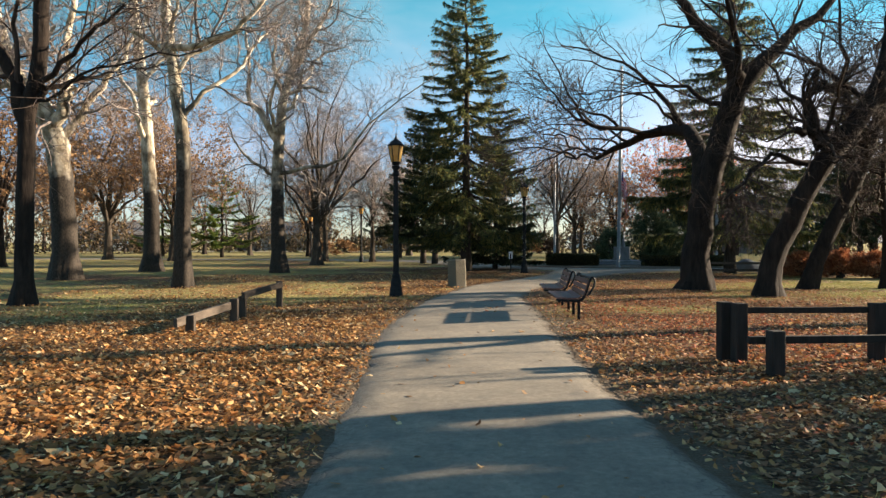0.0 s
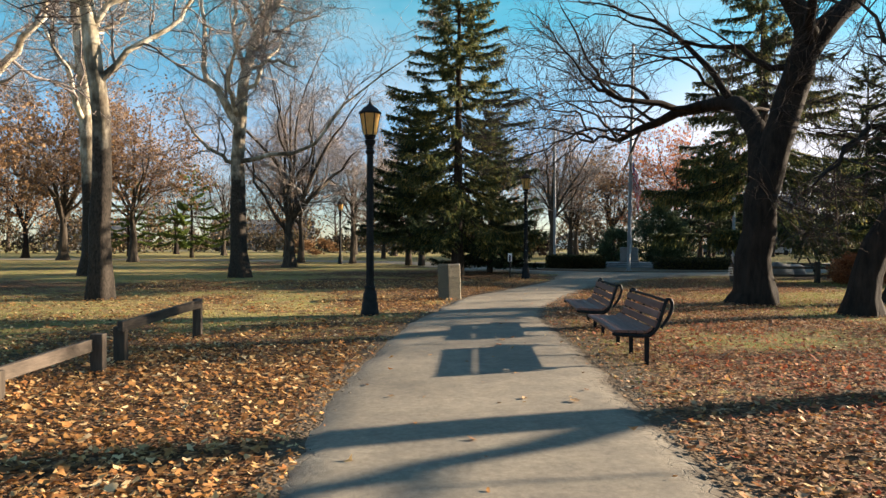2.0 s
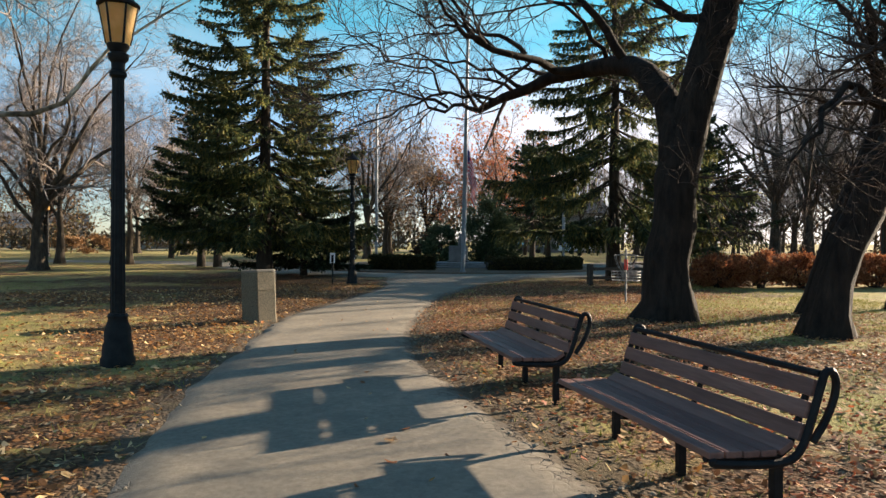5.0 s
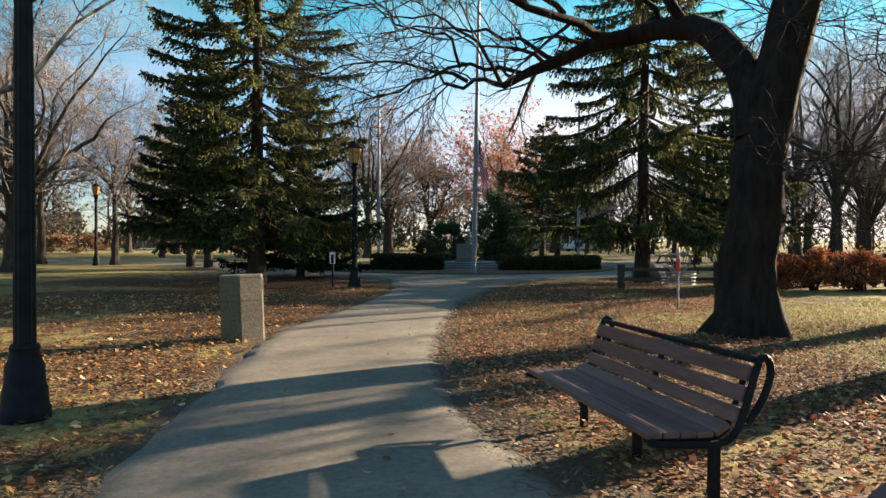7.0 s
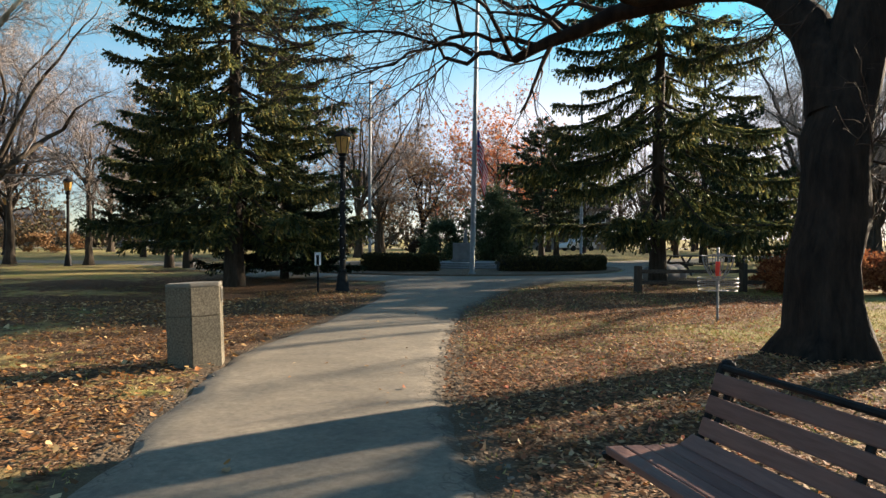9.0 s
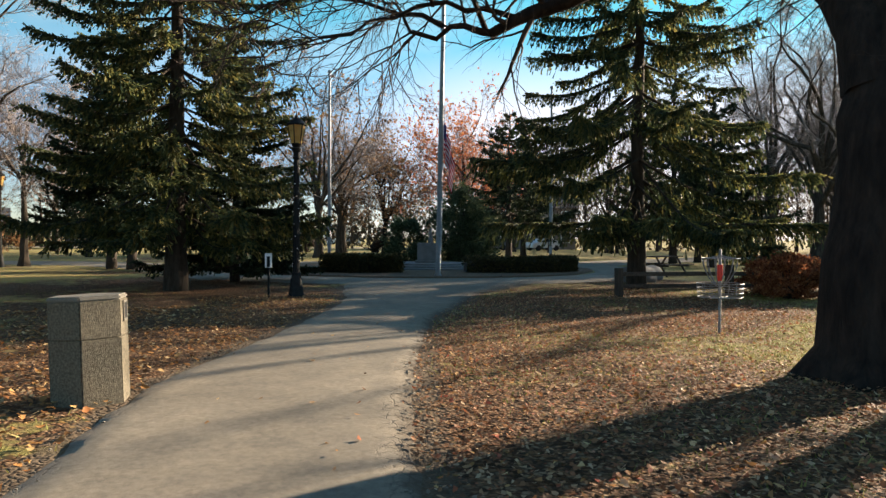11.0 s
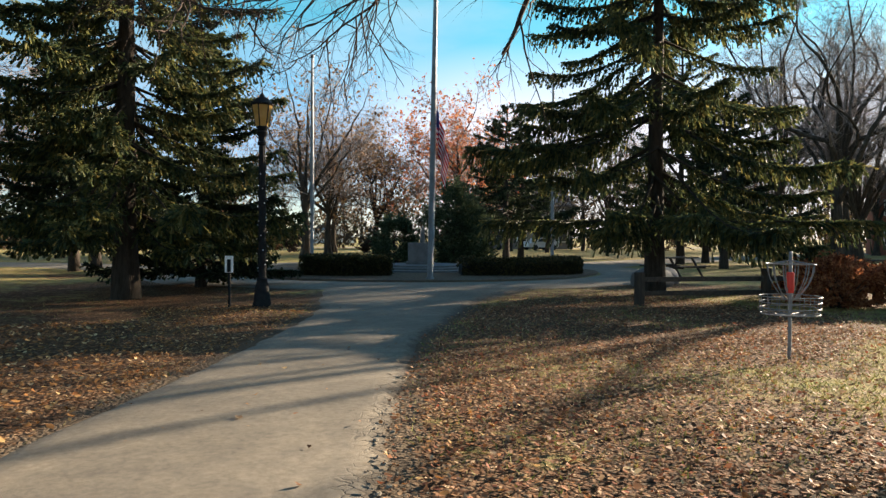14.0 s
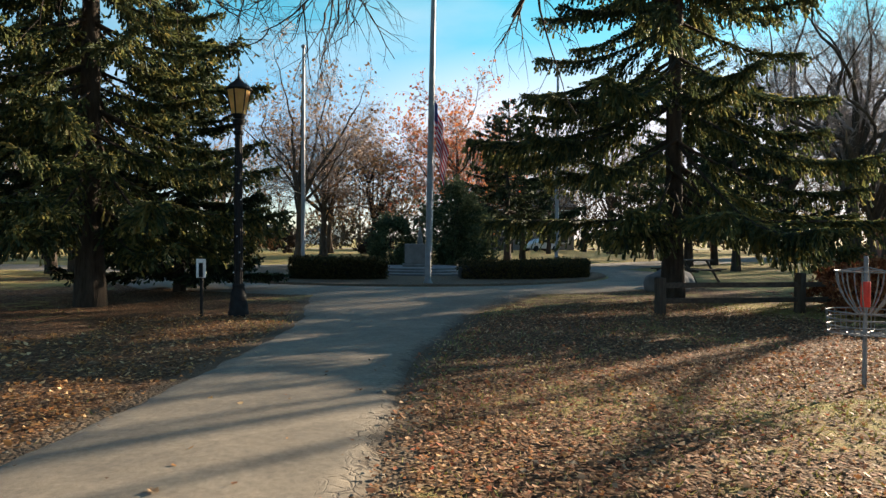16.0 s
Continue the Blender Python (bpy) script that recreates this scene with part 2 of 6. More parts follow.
GROUND, ASPHALT = ground_mat(), asphalt_mat()
BARK = bark_mat("dark_bark", (0.009, 0.007, 0.006), (0.036, 0.026, 0.020))
BARK_GREY = bark_mat("grey_bark", (0.024, 0.019, 0.015), (0.095, 0.076, 0.058))
TWIG = bark_mat("twig_bark", (0.024, 0.018, 0.015), (0.075, 0.055, 0.045), 6, 0.2, 0.01)
TWIG_PALE = bark_mat("pale_twig_bark", (0.115, 0.096, 0.086), (0.32, 0.27, 0.245), 4, 0.2, 0.01)
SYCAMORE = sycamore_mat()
SPRUCE_BARK = bark_mat("spruce_bark", (0.020, 0.016, 0.012), (0.068, 0.053, 0.041), 12)
NEEDLES = leafy("spruce_needles", [(0.0, (0.034, 0.052, 0.030)), (0.45, (0.078, 0.100, 0.043)), (0.8, (0.165, 0.170, 0.056)), (1.0, (0.28, 0.23, 0.080))], 0.6, 0.5)
NEEDLES_DARK = leafy("yew_needles", [(0.0, (0.014, 0.024, 0.013)), (0.6, (0.034, 0.050, 0.024)), (1.0, (0.085, 0.100, 0.045))], 0.7, 0.25)
YEW_LEAVES = leafy("yew_foliage", [(0.0, (0.030, 0.046, 0.024)), (0.6, (0.065, 0.088, 0.042)), (1.0, (0.13, 0.15, 0.075))], 0.6, 0.35)
PINE_NEEDLES = leafy("pine_needles", [(0.0, (0.07, 0.11, 0.025)), (0.6, (0.13, 0.18, 0.04)), (1.0, (0.20, 0.24, 0.06))], 0.7, 0.4)
LITTER = leafy("fallen_leaves", [(0.0, (0.070, 0.036, 0.020)), (0.2, (0.18, 0.088, 0.044)), (0.42, (0.30, 0.145, 0.070)), (0.55, (0.29, 0.092, 0.046)), (0.72, (0.36, 0.205, 0.105)), (0.90, (0.43, 0.285, 0.165)), (0.97, (0.52, 0.38, 0.24)), (1.0, (0.50, 0.075, 0.030))], 0.7, 0.3)
RED_LITTER = leafy("russet_maple_leaves", [(0.0, (0.10, 0.032, 0.018)), (0.35, (0.26, 0.075, 0.036)), (0.65, (0.42, 0.115, 0.048)), (0.9, (0.48, 0.20, 0.085)), (1.0, (0.60, 0.36, 0.19))], 0.65, 0.3)
GOLD_LITTER = leafy("straw_gold_leaves", [(0.0, (0.075, 0.036, 0.015)), (0.2, (0.20, 0.095, 0.034)), (0.45, (0.38, 0.190, 0.062)), (0.65, (0.34, 0.135, 0.045)), (0.85, (0.54, 0.34, 0.14)), (1.0, (0.72, 0.53, 0.29))], 0.6, 0.3)
GRASS = leafy("grass_blades", [(0.0, (0.14, 0.165, 0.038)), (0.5, (0.26, 0.245, 0.070)), (1.0, (0.42, 0.34, 0.15))], 0.8, 0.2)
OAK_LEAVES = leafy("brown_oak_leaves", [(0.0, (0.11, 0.058, 0.030)), (0.5, (0.245, 0.135, 0.064)), (1.0, (0.34, 0.205, 0.10))], 0.8, 0.3)
RED_LEAVES = leafy("red_leaves", [(0.0, (0.24, 0.065, 0.035)), (0.5, (0.44, 0.145, 0.070)), (1.0, (0.52, 0.25, 0.11))], 0.8, 0.35)
HEDGE_LEAVES = leafy("box_hedge_leaves", [(0.0, (0.018, 0.020, 0.009)), (0.6, (0.055, 0.052, 0.020)), (1.0, (0.15, 0.105, 0.040))], 0.75, 0.2)
BARBERRY = leafy("rust_red_hedge_leaves", [(0.0, (0.10, 0.032, 0.018)), (0.5, (0.27, 0.092, 0.042)), (1.0, (0.40, 0.19, 0.085))], 0.8, 0.3)
SCRUB = leafy("winter_scrub", [(0.0, (0.030, 0.025, 0.018)), (0.5, (0.085, 0.062, 0.040)), (0.85, (0.15, 0.10, 0.055)), (1.0, (0.09, 0.10, 0.04))], 0.85, 0.15)
SLAT = wood_mat("brown_recycled_slat", (0.125, 0.062, 0.050), (0.200, 0.105, 0.085), 0.55, (1, 0.08, 1))
IRON = plain_mat("black_iron", (0.006, 0.006, 0.007), (0.016, 0.016, 0.016), 9, 0.6, 0.0, 0.12, 80, 0.14)
DARK_TIMBER = wood_mat("dark_stained_timber", (0.012, 0.010, 0.009), (0.038, 0.031, 0.026), 0.85)
POST_WOOD = wood_mat("weathered_timber", (0.032, 0.026, 0.021), (0.085, 0.066, 0.050), 0.9)
RAIL_WOOD = wood_mat("grey_brown_rail_timber", (0.038, 0.030, 0.024), (0.10, 0.078, 0.060), 0.9, (1, 0.08, 1))
CONCRETE = plain_mat("smooth_concrete", (0.13, 0.118, 0.096), (0.20, 0.182, 0.15), 3, 0.85, 0, 0.25, 40)
STONE = plain_mat("pale_stone", (0.12, 0.12, 0.116), (0.18, 0.176, 0.17), 4, 0.85, 0, 0.2, 50)
AGGREGATE = plain_mat("exposed_aggregate", (0.068, 0.059, 0.042), (0.175, 0.152, 0.108), 48, 0.9, 0, 0.9, 110)
STEEL = plain_mat("galvanised_steel", (0.16, 0.162, 0.165), (0.25, 0.252, 0.255), 14, 0.58, 0.4, 0.1, 90)
POLE_PAINT = plain_mat("aluminium_pole", (0.17, 0.175, 0.18), (0.24, 0.245, 0.25), 5, 0.5, 0.3, 0.05, 60)
RED_PLASTIC = plain_mat("red_plastic", (0.50, 0.030, 0.022), (0.66, 0.055, 0.035), 8, 0.45)
WHITE_PAINT = plain_mat("white_paint", (0.70, 0.70, 0.68), (0.82, 0.81, 0.78), 2, 0.6, 0, 0.1)
SIDING = plain_mat("pale_siding", (0.17, 0.155, 0.14), (0.23, 0.21, 0.19), 2, 0.7, 0, 0.2)
BRICK = plain_mat("red_brick", (0.20, 0.070, 0.045), (0.32, 0.125, 0.08), 9, 0.85, 0, 0.4, 30)
ROOFING = plain_mat("grey_shingles", (0.085, 0.082, 0.08), (0.16, 0.155, 0.15), 7, 0.9, 0, 0.5, 30)
# Near-black colour standing in for shade inside the bin's opening and the hedges.
VOID_SHADE = plain_mat("painted_void_shade", (0.010, 0.010, 0.010), (0.020, 0.019, 0.018), 6, 0.8)
RUBBER = plain_mat("black_rubber", (0.012, 0.012, 0.012), (0.025, 0.025, 0.025), 9, 0.8)
MULCH = plain_mat("leafy_mulch", (0.055, 0.036, 0.022), (0.16, 0.105, 0.06), 14, 0.95, 0, 0.9, 40)


def lantern_glass_mat():
    k = Mat("amber_lantern_glass", 0.25, 0, 0.5)
    c = k.ramp(k.noise(7, 3), [(0.3, (0.72, 0.48, 0.15)), (0.7, (0.86, 0.63, 0.25))])
    k.colour(c)
    t = k.n.new("ShaderNodeBsdfTranslucent")
    k.l.new(c, t.inputs["Color"])
    m = k.n.new("ShaderNodeMixShader")
    m.inputs["Fac"].default_value = 0.6
    k.l.new(k.b.outputs[0], m.inputs[1])
    k.l.new(t.outputs[0], m.inputs[2])
    k.l.new(m.outputs[0], k.n["Material Output"].inputs["Surface"])
    return k.m


LANTERN = lantern_glass_mat()


def window_mat():
    k = Mat("window_glass", 0.08, 0, 0.6)
    return k.colour((0.03, 0.035, 0.04)).m


GLASS = window_mat()


# ---- mesh helpers ----
def raw_mesh(name, verts, faces, mat, parent=None, label="", smooth=False):
    """One mesh object from arrays of corners and of equal-sided faces (one array, or several)."""
    verts = np.asarray(verts, dtype=np.float32).reshape(-1, 3)
    groups = faces if isinstance(faces, list) else [faces]
    groups = [np.asarray(g, dtype=np.int32) for g in groups if len(g)]
    me = bpy.data.meshes.new(name)
    me.vertices.add(len(verts))
    me.vertices.foreach_set("co", verts.ravel())
    loops = np.concatenate([g.ravel() for g in groups])
    sizes = np.concatenate([np.full(len(g), g.shape[1], dtype=np.int32) for g in groups])
    starts = np.concatenate([[0], np.cumsum(sizes)[:-1]]).astype(np.int32)
    me.loops.add(len(loops))
    me.loops.foreach_set("vertex_index", loops)
    me.polygons.add(len(sizes))
    me.polygons.foreach_set("loop_start", starts)
    me.polygons.foreach_set("loop_total", sizes)
    if smooth:
        me.polygons.foreach_set("use_smooth", np.ones(len(sizes), dtype=bool))
    me.update(calc_edges=True)
    me.materials.append(mat)
    ob = new(name, me)
    if parent is not None:
        ob.parent = parent
    if label:
        tagged(ob, label)
    return ob


def part(name, bm, mat, parent=None, label="", smooth=False):
    """Links a bmesh as one mesh object under a thing or a part."""
    me = bpy.data.meshes.new(name)
    bmesh.ops.recalc_face_normals(bm, faces=bm.faces)
    bm.to_mesh(me)
    bm.free()
    if smooth:
        me.polygons.foreach_set("use_smooth", [True] * len(me.polygons))
        me.set_sharp_from_angle(angle=radians(40))
    me.materials.append(mat)
    ob = new(name, me)
    if parent is not None:
        ob.parent = parent
    if label:
        tagged(ob, label)
    return ob


def thing(name, m, label, category, group="", kind=""):
    ob = new(name)
    ob.empty_display_size = 0.2
    ob.matrix_world = m
    return tagged(ob, label, category, group, kind)


def box(bm, centre, size, m=None, bevel=0.0):
    made = bmesh.ops.create_cube(bm, size=1.0)["verts"]
    t = (m or Matrix()) @ Matrix.Translation(centre) @ Matrix.Diagonal((*size, 1))
    bmesh.ops.transform(bm, matrix=t, verts=made)
    if bevel:
        edges = list({e for v in made for e in v.link_edges})
        bmesh.ops.bevel(bm, geom=edges, offset=bevel, segments=2, affect="EDGES", profile=0.6)
    return bm


def lathe(bm, profile, sides=16, m=None, cap=True):
    """A turned body: (radius, height) from the bottom up."""
    rings = []
    for r, z in profile:
        ring = [bm.verts.new((r * math.cos(2 * math.pi * i / sides), r * math.sin(2 * math.pi * i / sides), z)) for i in range(sides)]
        if m is not None:
            for v in ring:
                v.co = m @ v.co
        rings.append(ring)
    for a, b in zip(rings, rings[1:]):
        for i in range(sides):
            j = (i + 1) % sides
            bm.faces.new((a[i], a[j], b[j], b[i]))
    if cap:
        bm.faces.new(list(reversed(rings[0])))
        bm.faces.new(rings[-1])
    return bm


def pipe(bm, pts, radius, sides=8, closed=False):
    """A round tube along a line of points; radius may be a list."""
    pts = [Vector(p) for p in pts]
    n = len(pts)
    radii = radius if isinstance(radius, (list, tuple)) else [radius] * n
    rings, side = [], None
    for i, p in enumerate(pts):
        t = (pts[(i + 1) % n] - pts[i - 1]) if closed else (pts[min(i + 1, n - 1)] - pts[max(i - 1, 0)])
        t.normalize()
        if side is None:
            side = t.orthogonal().normalized()
        side = (side - t * side.dot(t)).normalized()
        up = t.cross(side)
        rings.append([bm.verts.new(p + radii[i] * (side * math.cos(2 * math.pi * k / sides) + up * math.sin(2 * math.pi * k / sides))) for k in range(sides)])
    pairs = list(zip(rings, rings[1:])) + ([(rings[-1], rings[0])] if closed else [])
    for a, b in pairs:
        for k in range(sides):
            j = (k + 1) % sides
            bm.faces.new((a[k], a[j], b[j], b[k]))
    if not closed:
        bm.faces.new(list(reversed(rings[0])))
        bm.faces.new(rings[-1])
    return bm


def smooth_line(pts, n):
    """Points of a curve through pts (Catmull-Rom), n of them, evenly over the pieces."""
    p = np.asarray(pts, dtype=float)
    q = np.vstack([2 * p[0] - p[1], p, 2 * p[-1] - p[-2]])
    out = []
    for s in np.linspace(0, len(p) - 1, n):
        i = min(int(s), len(p) - 2)
        u = s - i
        a, b, c, d = q[i], q[i + 1], q[i + 2], q[i + 3]
        out.append(0.5 * (2 * b + (c - a) * u + (2 * a - 5 * b + 4 * c - d) * u * u + (3 * b - a - 3 * c + d) * u ** 3))
    return np.array(out)


# ---- ground and paths ----
LEFT = [(-0.95, -8), (-0.86, 0), (-0.82, 4), (-0.85, 8.5), (-0.93, 10.2), (-0.82, 12.9), (-0.37, 17.2), (0.46, 21.0), (1.16, 23.9), (2.0, 25.7), (2.8, 27.3), (3.6, 28.9), (5.06, 32.4), (5.7, 35.2), (6.6, 38.6)]
RIGHT = [(1.85, -8), (1.84, 0), (1.84, 4), (1.80, 7), (1.97, 10.6), (2.22, 14), (2.28, 16), (2.42, 18.6), (2.92, 21.0), (3.75, 23.4), (4.4, 25.0), (5.7, 28.1), (7.03, 30.2), (9.2, 33.5), (13.2, 37.4)]
ISLAND, RING_IN, RING_OUT = (12.4, 47.6), 7.8, 11.2


def nz(x, y, s, seed=0.0):
    return noise.noise(Vector((x * s + seed, y * s - seed, seed * 0.37)))


def path_left(y):
    return float(np.interp(y, [p[1] for p in LEFT], [p[0] for p in LEFT]))


def path_right(y):
    return float(np.interp(y, [p[1] for p in RIGHT], [p[0] for p in RIGHT]))


def on_path(x, y, margin=0.0):
    if y < 38.6 and path_left(y) - margin < x < path_right(y) + margin:
        return True
    r = math.hypot(x - ISLAND[0], y - ISLAND[1])
    return RING_IN - margin < r < RING_OUT + margin


def litter_at(x, y):
    """How far fallen leaves cover the ground, 0 to 1."""
    n = 0.6 * nz(x, y, 0.16, 3.1) + 0.5 * nz(x, y, 0.5, 8.2)
    mid = 0.5 * (path_left(y) + path_right(y))
    if y < 38 and x < mid:
        d = max(path_left(y) - x, 0.0)
        base = np.interp(y, [0, 8, 16, 20, 24, 40], [0.84, 0.80, 0.64, 0.60, 0.66, 0.66]) - 0.012 * max(d - 5, 0)
        if d > 2.5 and 13 < y:
            base -= 0.06
    elif y < 38:
        d = max(x - path_right(y), 0.0)
        base = np.interp(y, [0, 8, 12, 17, 22, 27, 31, 34], [0.98, 0.97, 0.93, 0.80, 0.70, 0.60, 0.48, 0.52])
        base -= np.interp(d, [0, 1.2, 3, 6, 10], [0.05, 0.0, 0.08, 0.22, 0.34]) + (0.10 if y > 22 and d > 2.5 else 0.0)
    else:
        base = 0.34 if x < 6 else 0.18
    if 2.0 < x < 3.0 and 12.6 < y < 18.6:
        base -= 0.05
    for sx, sy, sr in ((1.6, 36.7, 7.0), (13.0, 32.5, 7.0), (8.6, 30.5, 5.5)):
        d = math.hypot(x - sx, y - sy)
        if d < sr:
            base = max(base, 0.95 - 0.35 * d / sr)
    return float(min(max(base + 0.75 * n, 0.0), 1.0))


def bare_at(x, y):
    """Where the soil lies bare: the trodden strip along the path and before the benches, 0 to 1."""
    if not 0 < y < 38:
        return 0.0
    l, r = path_left(y) - x, x - path_right(y)
    d = l if l > 0 else r
    wide = 0.30 if l > 0 else (0.75 if 12.4 < y < 18.8 else 0.32)
    return float(max(0.0, min(1.0, 1.25 - max(d, 0.0) / wide))) * 0.85


def build_ground():
    gx = np.concatenate([[-2500, -900, -400, -200, -120, -80, -60, -45], np.arange(-34, -14, 1.0), np.arange(-14, -2, 0.4), np.arange(-2, 4.4, 0.2), np.arange(4.4, 20, 0.4), np.arange(20, 44, 1.0), [50, 70, 100, 160, 300, 700, 1500, 2500]])
    gy = np.concatenate([[-1500, -500, -150, -60, -30, -18], np.arange(-10, 46, 0.4), np.arange(46, 76, 1.0), [80, 90, 105, 125, 160, 220, 350, 700, 1500, 3500]])
    n, m = len(gx), len(gy)
    verts, lit = np.zeros((n * m, 3)), np.zeros(n * m)
    k = 0
    for y in gy:
        for x in gx:
            z = -0.02
            near = -40 < x < 50 and -12 < y < 80
            if near:
                z = -0.022 + 0.018 * nz(x, y, 0.35, 1.3) + 0.006 * nz(x, y, 1.9, 5.0)
                if on_path(x, y, 0.15):
                    z = min(z, -0.02)
            verts[k] = (x, y, z)
            lit[k] = litter_at(x, y) if near else 0.2
            k += 1
    i = np.arange(n * m).reshape(m, n)
    faces = np.stack([i[:-1, :-1], i[:-1, 1:], i[1:, 1:], i[1:, :-1]], axis=-1).reshape(-1, 4)
    ob = raw_mesh("ground", verts, faces, GROUND, smooth=True)
    a = ob.data.attributes.new("litter", "FLOAT", "POINT")
    a.data.foreach_set("value", lit.astype(np.float32))
    soil = np.array([bare_at(x, y) for x, y, _ in verts], dtype=np.float32)
    ob.data.attributes.new("bare", "FLOAT", "POINT").data.foreach_set("value", soil)
    tagged(ob, "park lawn of dry yellow-green grass under fallen brown leaves", "ground", kind="structure")


def ribbon(name, left, right, steps, across, z, label, jag=0.05, seed=0.0):
    """A strip of asphalt between two edge lines, slightly cambered, with ragged edges that drop to the ground."""
    a, b = smooth_line(left, steps), smooth_line(right, steps)
    verts, edge = [], []
    for i in range(steps):
        l, r = a[i].copy(), b[i].copy()
        l[0] += jag * (nz(l[0], l[1], 1.7, seed) + 0.7 * nz(l[0], l[1], 6.0, seed + 2))
        r[0] += jag * (nz(r[0], r[1], 1.7, seed + 4) + 0.9 * nz(r[0], r[1], 6.0, seed + 6))
        for j in range(across + 1):
            u = j / across
            p = l * (1 - u) + r * u
            zz = z + 0.012 * (1 - (2 * u - 1) ** 2) + 0.003 * nz(p[0], p[1], 0.9, 2)
            if j in (0, across):
                zz = z - 0.045
            verts.append((p[0], p[1], zz))
            e = max(0.0, 1 - min(u, 1 - u) * 5.0) * (1.0 if u > 0.5 else 0.62)
            edge.append(e)
    i = np.arange(steps * (across + 1)).reshape(steps, across + 1)
    faces = np.stack([i[:-1, :-1], i[:-1, 1:], i[1:, 1:], i[1:, :-1]], axis=-1).reshape(-1, 4)
    ob = raw_mesh(name, verts, faces, ASPHALT, smooth=True)
    at = ob.data.attributes.new("edge", "FLOAT", "POINT")
    at.data.foreach_set("value", np.array(edge, dtype=np.float32))
    return tagged(ob, label, "path", kind="structure")


def build_paths():
    ribbon("path_main", LEFT, RIGHT, 260, 14, 0.008, "worn grey-tan asphalt footpath with crumbling cracked edges", 0.07, 1.0)
    ang = np.linspace(0, 2 * math.pi, 121)
    cx, cy = ISLAND
    ribbon("path_ring", [(cx + RING_OUT * math.cos(t), cy + RING_OUT * math.sin(t)) for t in ang], [(cx + RING_IN * math.cos(t), cy + RING_IN * math.sin(t)) for t in ang], 240, 8, 0.002, "asphalt ring path round the flagpole island", 0.02, 7.0)
    ribbon("path_east", [(21.5, 52.0), (30, 57.5), (60, 70), (120, 88)], [(22.6, 47.2), (32, 52.0), (62, 64), (122, 82)], 60, 6, -0.004, "asphalt path leading away under the spruces", 0.05, 11.0)
    ribbon("path_west", [(2.5, 41.0), (-5, 56.5), (-30, 63.0), (-90, 72)], [(6.0, 45.0), (-2, 61), (-30, 67.5), (-90, 77)], 60, 6, -0.004, "asphalt path crossing the far lawn", 0.05, 13.0)


build_ground()
build_paths()

# ---- trees ----
def tubes(P, R, sides):
    """Tapered tubes along many lines at once. P: lines x points x 3, R: lines x points."""
    N, k, _ = P.shape
    T = np.empty_like(P)
    T[:, 1:-1] = P[:, 2:] - P[:, :-2]
    T[:, 0], T[:, -1] = P[:, 1] - P[:, 0], P[:, -1] - P[:, -2]
    T /= np.linalg.norm(T, axis=2, keepdims=True) + 1e-9
    ref = np.where(np.abs(T[:, :1, 2:3]) > 0.9, np.array([1.0, 0, 0]), np.array([0, 0, 1.0]))
    U = np.cross(T, np.broadcast_to(ref, T.shape))
    U /= np.linalg.norm(U, axis=2, keepdims=True) + 1e-9
    W = np.cross(T, U)
    a = 2 * np.pi * np.arange(sides) / sides
    V = P[:, :, None] + R[:, :, None, None] * (np.cos(a)[None, None, :, None] * U[:, :, None] + np.sin(a)[None, None, :, None] * W[:, :, None])
    if sides == 3:
        # thin twigs end in a point
        body = V[:, :-1].reshape(N, (k - 1) * 3, 3)
        V = np.concatenate([body, P[:, -1:]], axis=1)
        base = (np.arange(N) * V.shape[1])[:, None, None]
        ring = base + np.arange((k - 1) * 3).reshape(1, k - 1, 3)
        nxt = np.roll(ring, -1, axis=2)
        quads = np.stack([ring[:, :-1], nxt[:, :-1], nxt[:, 1:], ring[:, 1:]], axis=-1).reshape(-1, 4)
        tip = np.broadcast_to(base[:, 0] + V.shape[1] - 1, (N, 3))
        tris = np.stack([ring[:, -1], nxt[:, -1], tip], axis=-1).reshape(-1, 3)
        return V.reshape(-1, 3), [quads, tris]
    idx = np.arange(N * k * sides).reshape(N, k, sides)
    nxt = np.roll(idx, -1, axis=2)
    F = np.stack([idx[:, :-1], nxt[:, :-1], nxt[:, 1:], idx[:, 1:]], axis=-1).reshape(-1, 4)
    return V.reshape(-1, 3), F


def joined(chunks):
    verts, faces, off = [], [], 0
    for v, f in chunks:
        verts.append(v)
        faces += [g + off for g in (f if isinstance(f, list) else [f])]
        off += len(v)
    return np.concatenate(verts), faces


